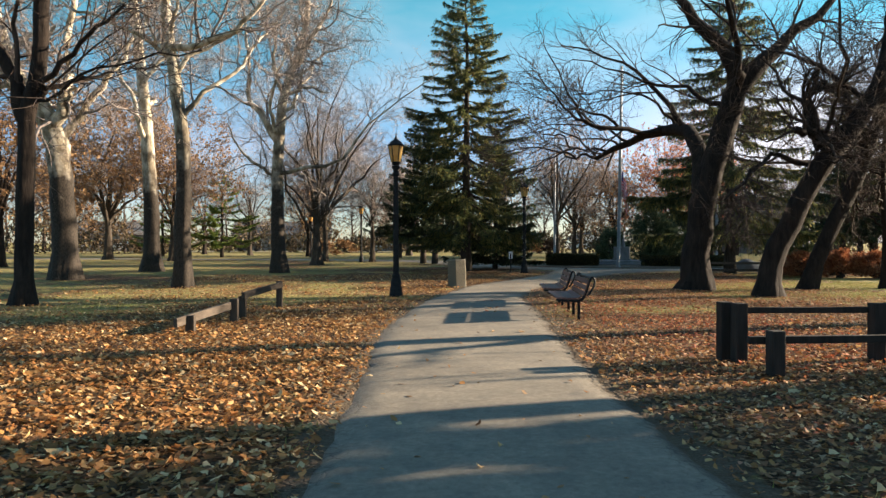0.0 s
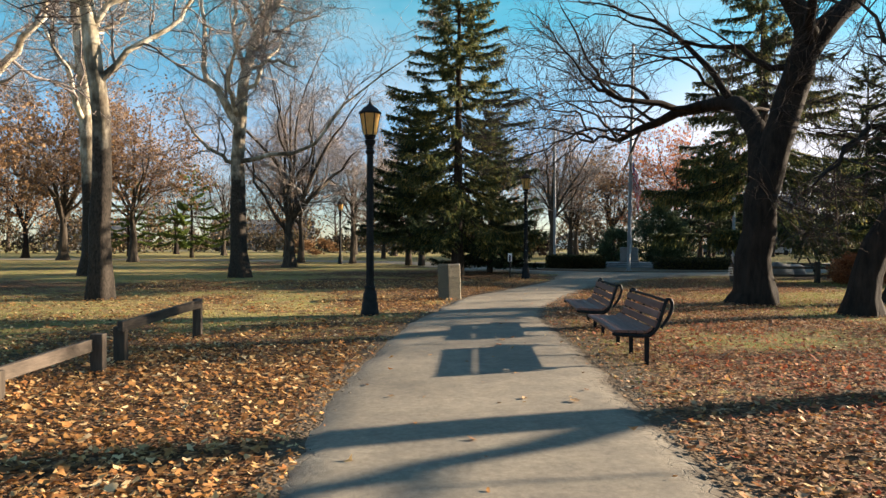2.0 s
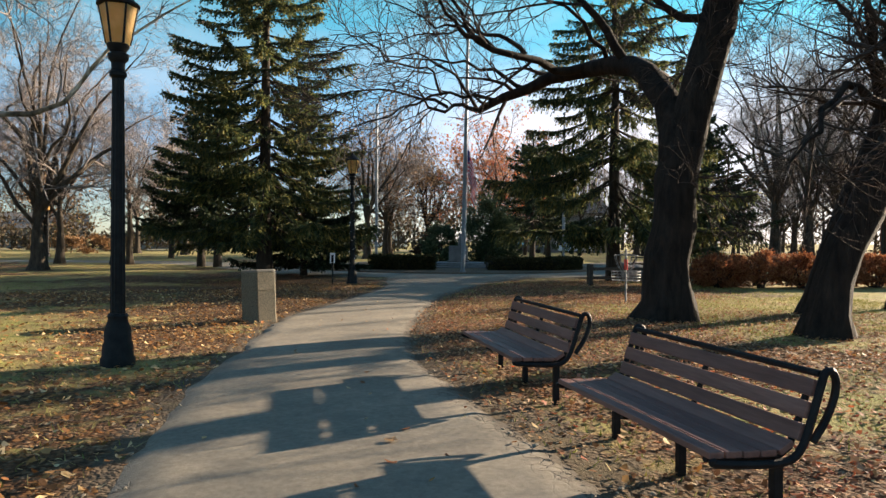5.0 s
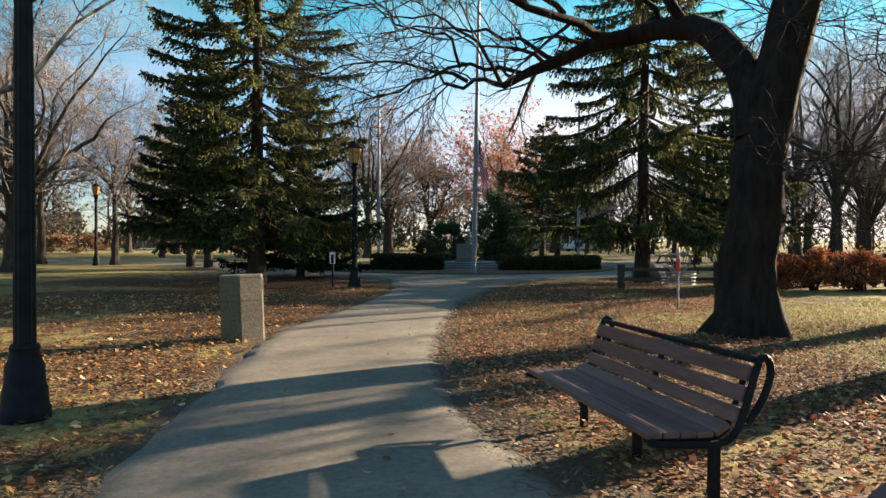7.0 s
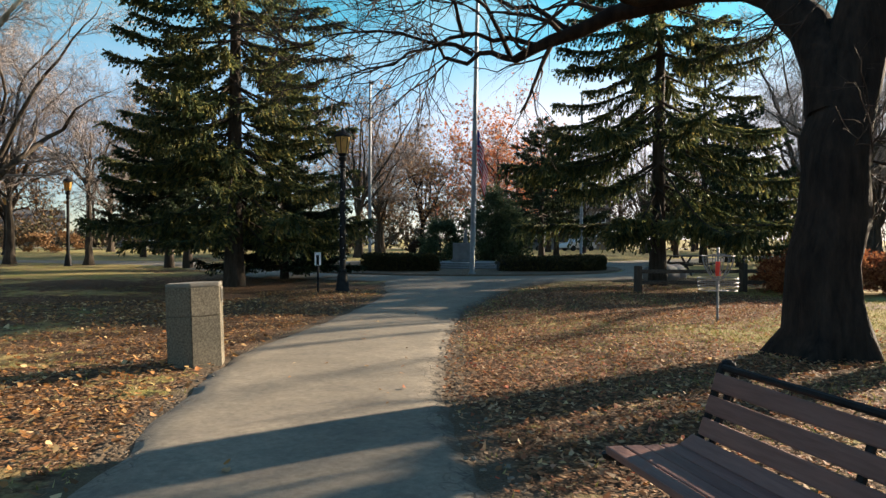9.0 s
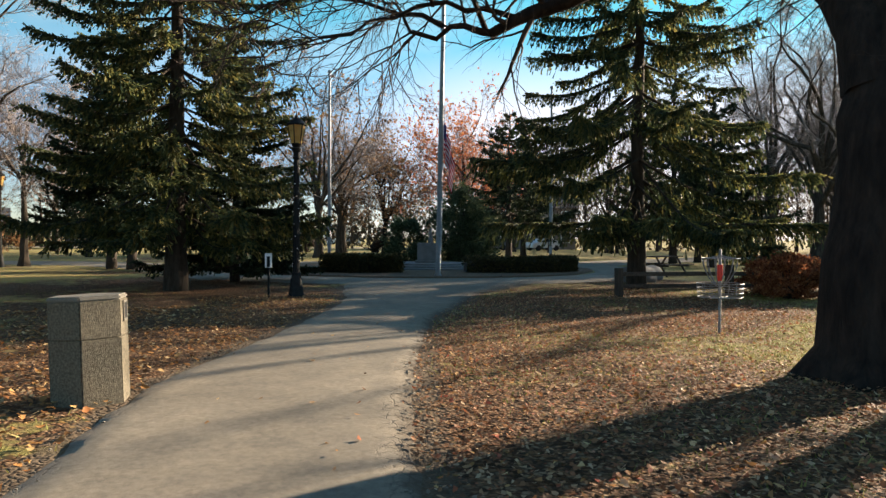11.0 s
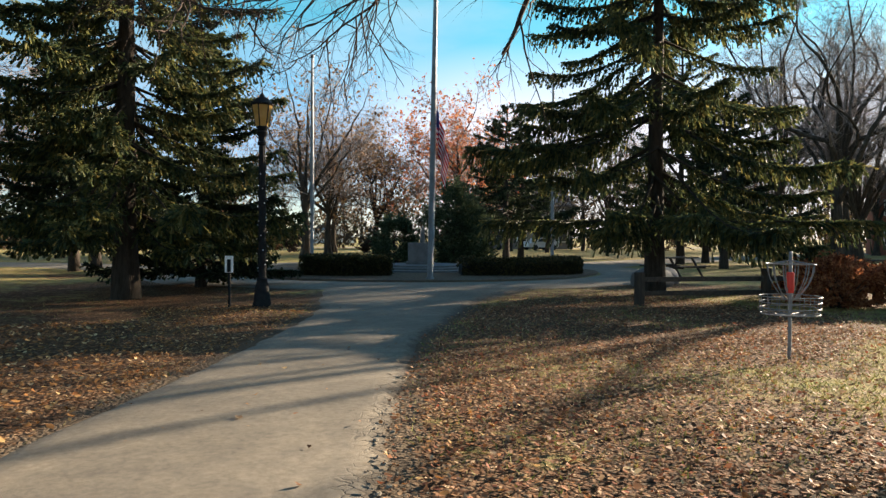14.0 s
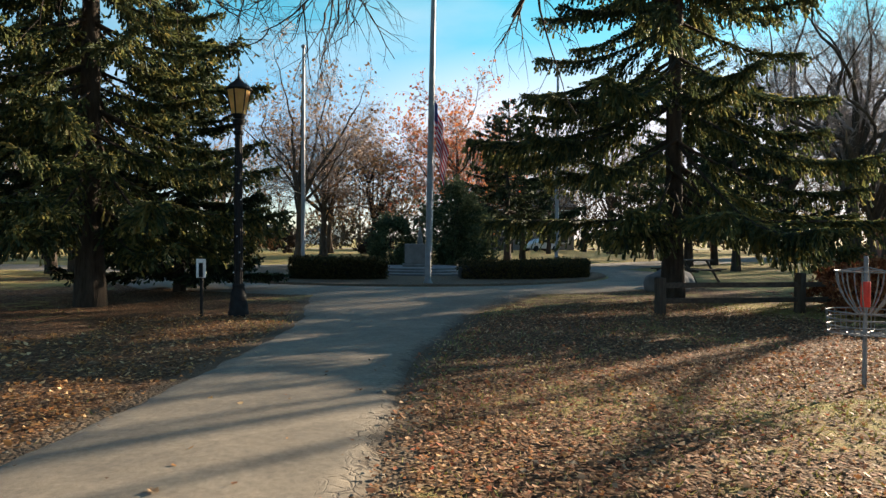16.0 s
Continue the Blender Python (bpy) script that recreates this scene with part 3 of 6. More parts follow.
def offshoots(rng, P, R, count, first, length, ratio, spread, lift, wander, points, cap=1.0):
    """Side branches on every line of P: where they start, how long they are and how they bend."""
    N, k, _ = P.shape
    f = first + (1 - first) * (np.arange(count)[None] + rng.random((N, count))) / count
    s = f * (k - 1)
    i = np.minimum(s.astype(int), k - 2)
    u = (s - i)[..., None]
    n = np.arange(N)[:, None]
    start = P[n, i] * (1 - u) + P[n, i + 1] * u
    tang = P[n, i + 1] - P[n, i]
    tang /= np.linalg.norm(tang, axis=2, keepdims=True) + 1e-9
    rad = R[n, i] * (1 - u[..., 0]) + R[n, i + 1] * u[..., 0]
    side = rng.normal(size=tang.shape)
    side -= tang * (side * tang).sum(2, keepdims=True)
    side /= np.linalg.norm(side, axis=2, keepdims=True) + 1e-9
    ang = np.radians(spread) * (0.7 + 0.6 * rng.random((N, count)))[..., None]
    d = tang * np.cos(ang) + side * np.sin(ang)
    size = length * (1.15 - 0.65 * f) * (0.55 + 0.75 * rng.random((N, count)))
    d, start, size = d.reshape(-1, 3), start.reshape(-1, 3), size.reshape(-1)
    out = np.empty((len(d), points, 3))
    out[:, 0] = start
    step = (size / (points - 1))[:, None]
    for j in range(1, points):
        d = d + rng.normal(size=d.shape) * wander
        d[:, 2] += lift
        d /= np.linalg.norm(d, axis=1, keepdims=True)
        out[:, j] = out[:, j - 1] + d * step
    r0 = np.clip(rad.reshape(-1) * ratio, min(0.55 * cap, 0.014), cap)
    R2 = r0[:, None] * np.linspace(1, 0.35, points)[None]
    return out, R2


def line_set(lines, n=12):
    P = np.stack([smooth_line(l, n) for l, _, _ in lines])
    R = np.stack([np.linspace(1, 0, n) ** 1.15 * (a - b) + b for _, a, b in lines])
    return P, R


def bare_tree(name, m, label, trunk, limbs, seed, bark, twig, levels, flare=1.45, group="", leaves=None, balls=0, limb_bark=None, thick=1.0):
    """A leafless tree. trunk: (points, r0, r1); limbs: the same, a list; levels: rows for offshoots."""
    rng = np.random.default_rng(seed)
    root = thing(name, m, label, "tree", group)
    P, R = line_set([trunk], 16)
    P[:, 1:-1] += rng.normal(size=P[:, 1:-1].shape) * trunk[1] * 0.05
    base = P[0, :, 2] - P[0, 0, 2]
    R[0] *= 1 + (flare - 1) * np.exp(-base / (trunk[1] * 0.9))
    sides = 20
    v, f = tubes(P, R, sides)
    ring = v.reshape(16, sides, 3)
    for i in range(16):
        c = P[0, i]
        lob = 1 + 0.07 * np.sin(5 * np.arange(sides) * 2 * np.pi / sides + seed) * (0.6 + 2.2 * math.exp(-base[i] / (trunk[1] * 1.2))) + 0.04 * rng.normal(size=sides)
        ring[i] = c + (ring[i] - c) * lob[:, None]
    ring[0, :, 2] = -0.08
    raw_mesh("trunk", v, f, bark, root, smooth=True)
    LP, LR = line_set(limbs, 12) if limbs else (np.zeros((0, 12, 3)), np.zeros((0, 12)))
    parents = [(LP, LR)]
    own = levels[0]
    tp, tr = offshoots(rng, P[:, 5:], R[:, 5:], own["trunk"], 0.1, own["length"], 0.45, own["spread"], own["lift"], own["wander"], 12, own["cap"]) if own["trunk"] else (LP[:0], LR[:0])
    LP, LR = np.concatenate([LP, tp]), np.concatenate([LR, tr])
    LP[:, 1:-1] += rng.normal(size=LP[:, 1:-1].shape) * 0.05
    for k in range(len(LP)):
        v, f = tubes(LP[k:k + 1], LR[k:k + 1], 9)
        raw_mesh("limb", v, f, limb_bark or bark, root, smooth=True)
    chunks, cur = [], (LP, LR)
    ends = []
    for row, cap in zip(levels[1:], (0.075, 0.028, 0.013, 0.0065)):
        cur = offshoots(rng, cur[0], cur[1], row["n"], row["first"], row["length"], row["ratio"], row["spread"], row["lift"], row["wander"], row["points"], cap * thick)
        chunks.append(tubes(cur[0], cur[1], row["sides"]))
        ends.append(cur[0])
    v, f = joined(chunks)
    tagged(raw_mesh("crown", v, f, twig, root, smooth=True), "fine bare twigs", kind="stuff")
    if leaves:
        count, size, mat = leaves
        e = np.concatenate([q[:, 1:].reshape(-1, 3) for q in ends[-2:]])
        at = e[rng.integers(0, len(e), count)] + rng.normal(size=(count, 3)) * 0.06
        v, f = leaf_cloud(rng, at, size)
        tagged(raw_mesh("leaves", v, f, mat, root), kind="stuff")
    if balls:
        e = ends[-1][:, -1]
        at = e[rng.integers(0, len(e), balls)]
        o = np.array([(1, 0, 0), (0, 1, 0), (-1, 0, 0), (0, -1, 0), (0, 0, 1), (0, 0, -1)]) * 0.032
        v = (at[:, None] + o[None]).reshape(-1, 3)
        t = np.array([(0, 1, 4), (1, 2, 4), (2, 3, 4), (3, 0, 4), (1, 0, 5), (2, 1, 5), (3, 2, 5), (0, 3, 5)])
        f = (t[None] + 6 * np.arange(balls)[:, None, None]).reshape(-1, 3)
        tagged(raw_mesh("seed_balls", v, f, TWIG, root), kind="stuff")
    return root


def leaf_cloud(rng, at, size):
    """Small folded leaves at the places given; two triangles a half."""
    n = len(at)
    a = rng.normal(size=(n, 3))
    a /= np.linalg.norm(a, axis=1, keepdims=True)
    b = rng.normal(size=(n, 3))
    b -= a * (a * b).sum(1, keepdims=True)
    b /= np.linalg.norm(b, axis=1, keepdims=True)
    c = np.cross(a, b)
    s = (size * (0.6 + 0.8 * rng.random(n)))[:, None]
    fold = (rng.random(n)[:, None] - 0.3) * 0.5
    w0, w1 = 0.18 + 0.42 * rng.random((n, 1)), 0.18 + 0.42 * rng.random((n, 1))
    m0, m1 = 0.6 * (rng.random((n, 1)) - 0.5), 0.6 * (rng.random((n, 1)) - 0.5)
    v = np.stack([at - a * s * 0.6, at + a * s * m0 + b * s * w0 + c * s * fold, at + a * s * 0.65, at + a * s * m1 - b * s * w1 + c * s * fold], axis=1)
    i = 4 * np.arange(n)[:, None]
    f = np.concatenate([i + np.array([[0, 1, 2]]), i + np.array([[0, 2, 3]])])
    return v.reshape(-1, 3), f


def lobed_leaves(rng, at, size, points=7):
    """Fallen leaves with lobed outlines, cupped and tilted; a fan of triangles each."""
    n = len(at)
    up = np.stack([rng.normal(size=n) * 0.30, rng.normal(size=n) * 0.30, np.ones(n)], axis=1)
    up /= np.linalg.norm(up, axis=1, keepdims=True)
    turn = rng.random(n) * 2 * np.pi
    a = np.stack([np.cos(turn), np.sin(turn), np.zeros(n)], axis=1)
    a -= up * (a * up).sum(1, keepdims=True)
    a /= np.linalg.norm(a, axis=1, keepdims=True)
    b = np.cross(up, a)
    s = (size * (0.55 + 0.8 * rng.random(n)))[:, None]
    narrow = 0.45 + 0.5 * rng.random((n, 1))
    cup = 0.42 * rng.normal(size=(n, 1))
    curl = 0.55 * rng.random((n, 1))
    ring = [at]
    for k in range(points):
        t = 2 * math.pi * k / points
        lobe = (1.0 if k % 2 == 0 else 0.68) * (0.62 + 0.6 * rng.random((n, 1)))
        px, py = math.cos(t) * lobe, math.sin(t) * lobe * narrow
        ring.append(at + s * (a * px + b * py + up * (cup * py * py + curl * px * px * 0.7)))
    V = np.stack(ring, axis=1)
    lift = np.maximum(0.004 - V[:, :, 2].min(axis=1), 0)
    V[:, :, 2] += np.minimum(lift, 0.03)[:, None]
    tri = np.array([(0, k + 1, (k + 1) % points + 1) for k in range(points)])
    F = (tri[None] + (points + 1) * np.arange(n)[:, None, None]).reshape(-1, 3)
    return V.reshape(-1, 3), F


def sprays(rng, at, way, size, width):
    """Needle-covered shoots: a jagged fan of fins round an axis."""
    n, k = len(at), 3
    way = way / (np.linalg.norm(way, axis=1, keepdims=True) + 1e-9)
    side = rng.normal(size=(n, 3))
    side -= way * (side * way).sum(1, keepdims=True)
    side /= np.linalg.norm(side, axis=1, keepdims=True) + 1e-9
    other = np.cross(way, side)
    L = (size * (0.6 + 0.8 * rng.random(n)))[:, None]
    verts = np.empty((n, k * 3 * 2, 3))
    q = 0
    for j in range(k):
        for sgn in (1, -1):
            u = j / k
            w = width * (1.15 - 0.75 * u)
            out = side if j % 2 == 0 else other
            out = out * sgn + 0.35 * rng.normal(size=(n, 3))
            verts[:, q] = at + way * L * u
            verts[:, q + 1] = at + way * L * (u + 0.5)
            verts[:, q + 2] = at + way * L * (u + 0.6) + out * w
            q += 3
    f = np.arange(n * k * 6).reshape(-1, 3)
    return verts.reshape(-1, 3), f


def strands(rng, at, way, length, drop, fin):
    """Needle-clad hanging shoots: each curves outwards and down, with short fins along it."""
    n, k = len(at), 4
    q = np.linspace(0, 1, k)[None, :, None]
    P = at[:, None] + way[:, None] * length[:, None, None] * q
    P[:, :, 2] -= drop[:, None] * q[:, :, 0] ** 1.5
    P[:, 1:] += rng.normal(size=(n, k - 1, 3)) * 0.012
    T = P[:, 1:] - P[:, :-1]
    size = np.linalg.norm(T, axis=2, keepdims=True)
    T = T / (size + 1e-9)
    out = rng.normal(size=(n, k - 1, 3, 3))
    out -= T[:, :, None] * (out * T[:, :, None]).sum(3, keepdims=True)
    out /= np.linalg.norm(out, axis=3, keepdims=True) + 1e-9
    mid = 0.5 * (P[:, 1:] + P[:, :-1]) + T * size * 0.45
    wide = fin * (0.7 + 0.6 * rng.random((n, k - 1, 3, 1)))
    tips = mid[:, :, None] + out * wide
    V = np.concatenate([P, tips.reshape(n, -1, 3)], axis=1)
    j, f = np.meshgrid(np.arange(k - 1), np.arange(3), indexing="ij")
    tri = np.stack([j, j + 1, k + 3 * j + f], axis=-1).reshape(-1, 3)
    F = (tri[None] + V.shape[1] * np.arange(n)[:, None, None]).reshape(-1, 3)
    return V.reshape(-1, 3), F


def spruce(name, m, label, height, reach, bottom, seed, whorls, per, shoots, needles=None, shape=0.85, hang=0.75, group="", trunk_r=0.26, droop=0.26, fin=0.05, ragged=0.5, lift=0.42):
    """A Norway spruce: straight trunk, whorls of sagging boughs and curtains of hanging shoots."""
    rng = np.random.default_rng(seed)
    root = thing(name, m, label, "tree", group)
    P = np.zeros((1, 10, 3))
    P[0, :, 2] = np.linspace(-0.08, height, 10)
    P[0, 2:-1, :2] += rng.normal(size=(7, 2)) * 0.04
    R = np.linspace(trunk_r, 0.02, 10)[None].copy()
    R[0, 0] *= 1.25
    v, f = tubes(P, R, 12)
    raw_mesh("trunk", v, f, SPRUCE_BARK, root, smooth=True)
    lines, size_r = [], []
    q = np.linspace(0, 1, 9)
    for w in range(whorls):
        u = (w + 0.6 * rng.random()) / whorls
        z = bottom + (height - bottom) * u ** 0.92
        length = reach * (1 - u) ** shape * (0.86 + 0.26 * rng.random()) + 0.12
        for b in range(per):
            if rng.random() < 0.14:
                continue
            a = 2 * math.pi * (b + rng.random() * 0.9) / per + w * 1.3
            l = length * (1.15 - ragged + ragged * rng.random())
            sag = (droop - 0.62 * u) * l * (0.6 + 0.8 * rng.random())
            r = l * q
            zz = z + 0.12 * (rng.random() - 0.5) - sag * (1.6 * q - 0.7 * q ** 2.6) + lift * l * np.maximum(q - 0.55, 0) ** 1.3
            wob = 0.12 * l * np.sin(q * 3 + rng.random() * 6) * (rng.random() - 0.5)
            zz = np.maximum(zz, max(0.35, 0.45 * bottom) + 0.40 * bottom * rng.random())
            lines.append(np.stack([math.cos(a) * r - math.sin(a) * wob, math.sin(a) * r + math.cos(a) * wob, zz], axis=1))
            size_r.append(0.010 + 0.009 * l)
    B = np.array(lines)
    BR = np.array(size_r)[:, None] * np.linspace(1, 0.25, 9)[None]
    v, f = tubes(B, BR, 4)
    tagged(raw_mesh("branchwork", v, f, SPRUCE_BARK, root, smooth=True), kind="stuff")
    lens = np.linalg.norm(B[:, -1] - B[:, 0], axis=1)
    total = int(shoots)
    pick = rng.choice(len(B), size=total, p=lens ** 1.2 / (lens ** 1.2).sum())
    full = (0.75 + 0.5 * rng.random(len(B)))[pick]
    u = 0.16 + 0.84 * rng.random(total) ** 0.72
    s = u * 8
    i = np.minimum(s.astype(int), 7)
    fr = (s - i)[:, None]
    p0, p1 = B[pick, i], B[pick, i + 1]
    at = p0 * (1 - fr) + p1 * fr
    tang = p1 - p0
    tang /= np.linalg.norm(tang, axis=1, keepdims=True)
    across = np.cross(tang, np.array([0, 0, 1.0]))
    sgn = rng.choice([-1.0, 1.0], total)[:, None]
    way = across * sgn * (0.35 + 0.6 * rng.random((total, 1))) + tang * 0.7 + rng.normal(size=(total, 3)) * 0.16
    way[:, 2] += 0.05
    big = (0.45 + 0.55 * lens[pick] / reach) * full
    length = (0.14 + 0.34 * rng.random(total)) * big * (1.25 - 0.6 * u)
    drop = hang * (0.05 + 0.52 * rng.random(total) ** 2.2) * big
    low = max(0.2, 0.3 * bottom)
    drop = np.minimum(drop, np.maximum(at[:, 2] - low, 0.02))
    v, f = strands(rng, at, way, length, drop, fin)
    tagged(raw_mesh("needles", v, f, needles or NEEDLES, root), kind="stuff")
    return root


def shrub(name, m, label, heights, radii, seed, count, mat, size, category="shrub", group="", stems=10):
    """A bush: stems from the root and shoots that fill an uneven body."""
    rng = np.random.default_rng(seed)
    root = thing(name, m, label, category, group)
    rx, ry = radii
    ends = np.stack([rng.normal(size=stems) * rx * 0.4, rng.normal(size=stems) * ry * 0.4, heights * (0.5 + 0.4 * rng.random(stems))], axis=1)
    q = np.linspace(0, 1, 5)[None, :, None]
    P = ends[:, None] * q * np.array([1, 1, 1.0]) + np.concatenate([rng.normal(size=(stems, 1, 2)) * 0.08, np.full((stems, 1, 1), -0.05)], axis=2) * (1 - q)
    v, f = tubes(P, np.broadcast_to(np.linspace(0.03, 0.008, 5), (stems, 5)).copy(), 5)
    raw_mesh("stems", v, f, TWIG, root, smooth=True)
    clumps = max(14, count // 40)
    a, z = rng.random(clumps) * 2 * np.pi, rng.random(clumps) ** 0.8
    rr = np.sqrt(0.12 + 0.88 * rng.random(clumps)) * np.sqrt(np.maximum(1 - (np.maximum(z - 0.35, 0) / 0.65) ** 2, 0.02)) * (0.80 + 0.20 * np.minimum(z / 0.2, 1)) * (0.85 + 0.3 * rng.random(clumps))
    mids = np.stack([np.cos(a) * rr * rx, np.sin(a) * rr * ry, 0.05 + z * heights], axis=1)
    which = rng.integers(0, clumps, count)
    at = mids[which] + rng.normal(size=(count, 3)) * np.array([0.13 * rx, 0.13 * ry, 0.075 * heights])
    at[:, 2] = np.maximum(at[:, 2], 0.05)
    way = np.stack([np.cos(a), np.sin(a), 0.3 + 0.6 * rng.random(clumps)], axis=1)[which] + rng.normal(size=(count, 3)) * 0.5
    v, f = sprays(rng, at, way, size, size * 0.4)
    tagged(raw_mesh("foliage", v, f, mat, root), kind="stuff")
    return root


def spec(n, first, length, ratio, spread, lift, wander, points, sides):
    return dict(n=n, first=first, length=length, ratio=ratio, spread=spread, lift=lift, wander=wander, points=points, sides=sides)


def own(trunk, length, spread, lift, wander, cap=1.0):
    return dict(trunk=trunk, length=length, spread=spread, lift=lift, wander=wander, cap=cap)


def rel(base, pts):
    return [(x - base[0], y - base[1], z) for x, y, z in pts]


def at_base(base):
    return pose(base[0], base[1], 0)


# the great tree that spreads over the path
FINE = [spec(7, 0.25, 2.3, 0.5, 42, 0.02, 0.15, 9, 5), spec(5, 0.15, 1.35, 0.55, 40, 0.0, 0.17, 7, 4), spec(4, 0.15, 0.85, 0.6, 38, -0.04, 0.17, 5, 3), spec(2, 0.2, 0.5, 0.7, 36, -0.06, 0.18, 3, 3)]
b = (8.12, 21.9)
bare_tree("shade_tree", at_base(b), "broad dark-barked bare tree with a long low limb over the path", (rel(b, [(8.12, 21.9, -0.08), (8.13, 21.85, 0.9), (8.27, 21.85, 2.3), (8.45, 21.9, 3.1), (8.85, 21.9, 4.4), (9.35, 21.95, 5.9), (9.6, 21.95, 6.6)]), 0.42, 0.33),
          [(rel(b, [(8.35, 21.95, 3.0), (8.50, 22.25, 3.9), (8.50, 22.9, 4.70), (8.55, 23.8, 5.25), (8.40, 25.0, 5.52), (7.75, 26.0, 5.48), (7.2, 26.5, 5.12), (6.6, 26.75, 4.98), (6.15, 26.85, 4.66)]), 0.33, 0.080),
           (rel(b, [(6.2, 26.85, 4.68), (5.95, 27.1, 4.86), (5.6, 27.6, 4.90), (5.28, 28.0, 4.82), (5.05, 27.9, 5.15), (4.7, 27.8, 5.25)]), 0.065, 0.02),
           (rel(b, [(6.9, 26.65, 5.05), (6.0, 26.9, 5.02), (5.2, 26.9, 5.00), (4.3, 26.8, 4.68), (3.5, 26.6, 4.22), (2.7, 26.5, 3.95)]), 0.055, 0.010),
           (rel(b, [(5.2, 26.9, 5.00), (4.7, 26.5, 5.5), (3.9, 26.3, 5.55), (3.2, 26.2, 5.9), (2.4, 26.2, 6.0)]), 0.035, 0.010),
           (rel(b, [(8.2, 25.2, 5.52), (7.42, 25.2, 5.40), (6.4, 24.6, 5.52), (5.35, 24.3, 5.55), (5.0, 24.6, 6.05), (4.7, 24.8, 6.9), (4.0, 25.0, 8.2)]), 0.115, 0.02),
           (rel(b, [(5.35, 24.3, 5.55), (4.6, 24.2, 5.9), (4.0, 24.0, 6.6), (3.2, 23.8, 7.4)]), 0.06, 0.012),
           (rel(b, [(6.4, 24.6, 5.52), (5.8, 25.2, 6.1), (5.0, 25.9, 6.3), (3.6, 26.2, 6.9)]), 0.06, 0.012),
           (rel(b, [(8.5, 24.0, 5.4), (8.0, 24.2, 6.3), (7.2, 24.6, 7.3), (6.0, 25.2, 8.2), (4.6, 25.6, 8.6)]), 0.11, 0.02),
           (rel(b, [(7.4, 26.7, 5.25), (6.6, 27.6, 5.9), (5.4, 28.3, 6.2), (3.9, 28.8, 6.1)]), 0.06, 0.012),
           (rel(b, [(6.2, 27.1, 4.78), (5.5, 26.4, 5.3), (4.4, 25.8, 5.6), (3.2, 25.5, 5.4)]), 0.05, 0.012),
           (rel(b, [(5.4, 27.0, 4.74), (4.6, 27.5, 5.1), (3.5, 27.9, 5.2), (2.2, 28.0, 4.8)]), 0.045, 0.010),
           (rel(b, [(8.45, 24.6, 5.5), (7.6, 24.4, 6.4), (6.2, 24.0, 6.6), (4.8, 23.8, 6.5)]), 0.06, 0.012),
           (rel(b, [(9.5, 21.95, 6.3), (9.2, 21.95, 7.3), (8.4, 22.0, 8.1), (7.6, 22.0, 9.1), (6.8, 22.2, 10.6), (5.6, 22.5, 12.0)]), 0.32, 0.04),
           (rel(b, [(9.5, 21.95, 6.3), (10.2, 21.95, 7.1), (11.2, 22.1, 8.0), (12.8, 22.4, 9.3), (14.0, 22.6, 11.0)]), 0.34, 0.05),
           (rel(b, [(9.4, 21.9, 6.2), (9.0, 20.9, 7.2), (8.2, 19.8, 8.4), (7.4, 18.6, 9.0)]), 0.16, 0.02),
           (rel(b, [(9.3, 21.9, 5.7), (8.7, 22.4, 5.9), (8.0, 22.8, 6.5), (7.0, 23.2, 6.7), (5.9, 23.4, 7.3), (4.6, 23.6, 7.6)]), 0.10, 0.015)],
          3, BARK, TWIG, [own(4, 0.7, 75, 0.0, 0.36, 0.012)] + FINE, 1.55, thick=0.75)

FINE2 = [spec(6, 0.2, 2.0, 0.5, 48, 0.02, 0.2, 8, 5), spec(6, 0.15, 1.3, 0.5, 45, 0.02, 0.2, 6, 4), spec(5, 0.1, 0.85, 0.55, 42, -0.03, 0.22, 5, 3), spec(3, 0.2, 0.5, 0.65, 40, 0, 0.22, 2, 3)]
b = (9.05, 19.1)
bare_tree("leaning_tree", at_base(b), "dark-barked bare tree leaning away from the path", (rel(b, [(9.05, 19.1, -0.08), (9.2, 19.0, 1.1), (9.8, 18.8, 2.5), (10.4, 18.62, 3.7), (11.1, 18.5, 4.6), (11.8, 18.45, 5.8), (12.2, 18.45, 7.4)]), 0.295, 0.22),
          [(rel(b, [(10.2, 19.0, 3.5), (9.6, 18.8, 3.75), (8.8, 18.6, 3.7), (8.05, 18.4, 3.05), (7.55, 18.3, 2.55)]), 0.10, 0.02),
           (rel(b, [(10.5, 19.0, 4.0), (10.15, 18.8, 4.5), (9.95, 18.8, 5.3), (10.35, 18.7, 5.7)]), 0.17, 0.12),
           (rel(b, [(10.7, 19.0, 4.3), (10.1, 18.7, 4.35), (9.5, 18.5, 4.45)]), 0.15, 0.10),
           (rel(b, [(11.2, 18.5, 4.8), (12.4, 18.4, 5.5), (13.8, 18.3, 5.8), (15.6, 18.2, 6.5)]), 0.18, 0.04),
           (rel(b, [(12.1, 18.45, 7.0), (12.4, 18.5, 8.4), (12.9, 18.6, 10.0), (13.4, 18.6, 12.0)]), 0.22, 0.04),
           (rel(b, [(11.4, 18.5, 5.2), (10.6, 19.2, 6.2), (9.8, 19.8, 6.9), (8.8, 20.4, 7.2)]), 0.09, 0.02)],
          5, BARK, TWIG, [own(4, 1.2, 65, 0.02, 0.2, 0.04)] + FINE2, 1.5)
b = (11.6, 21.9)
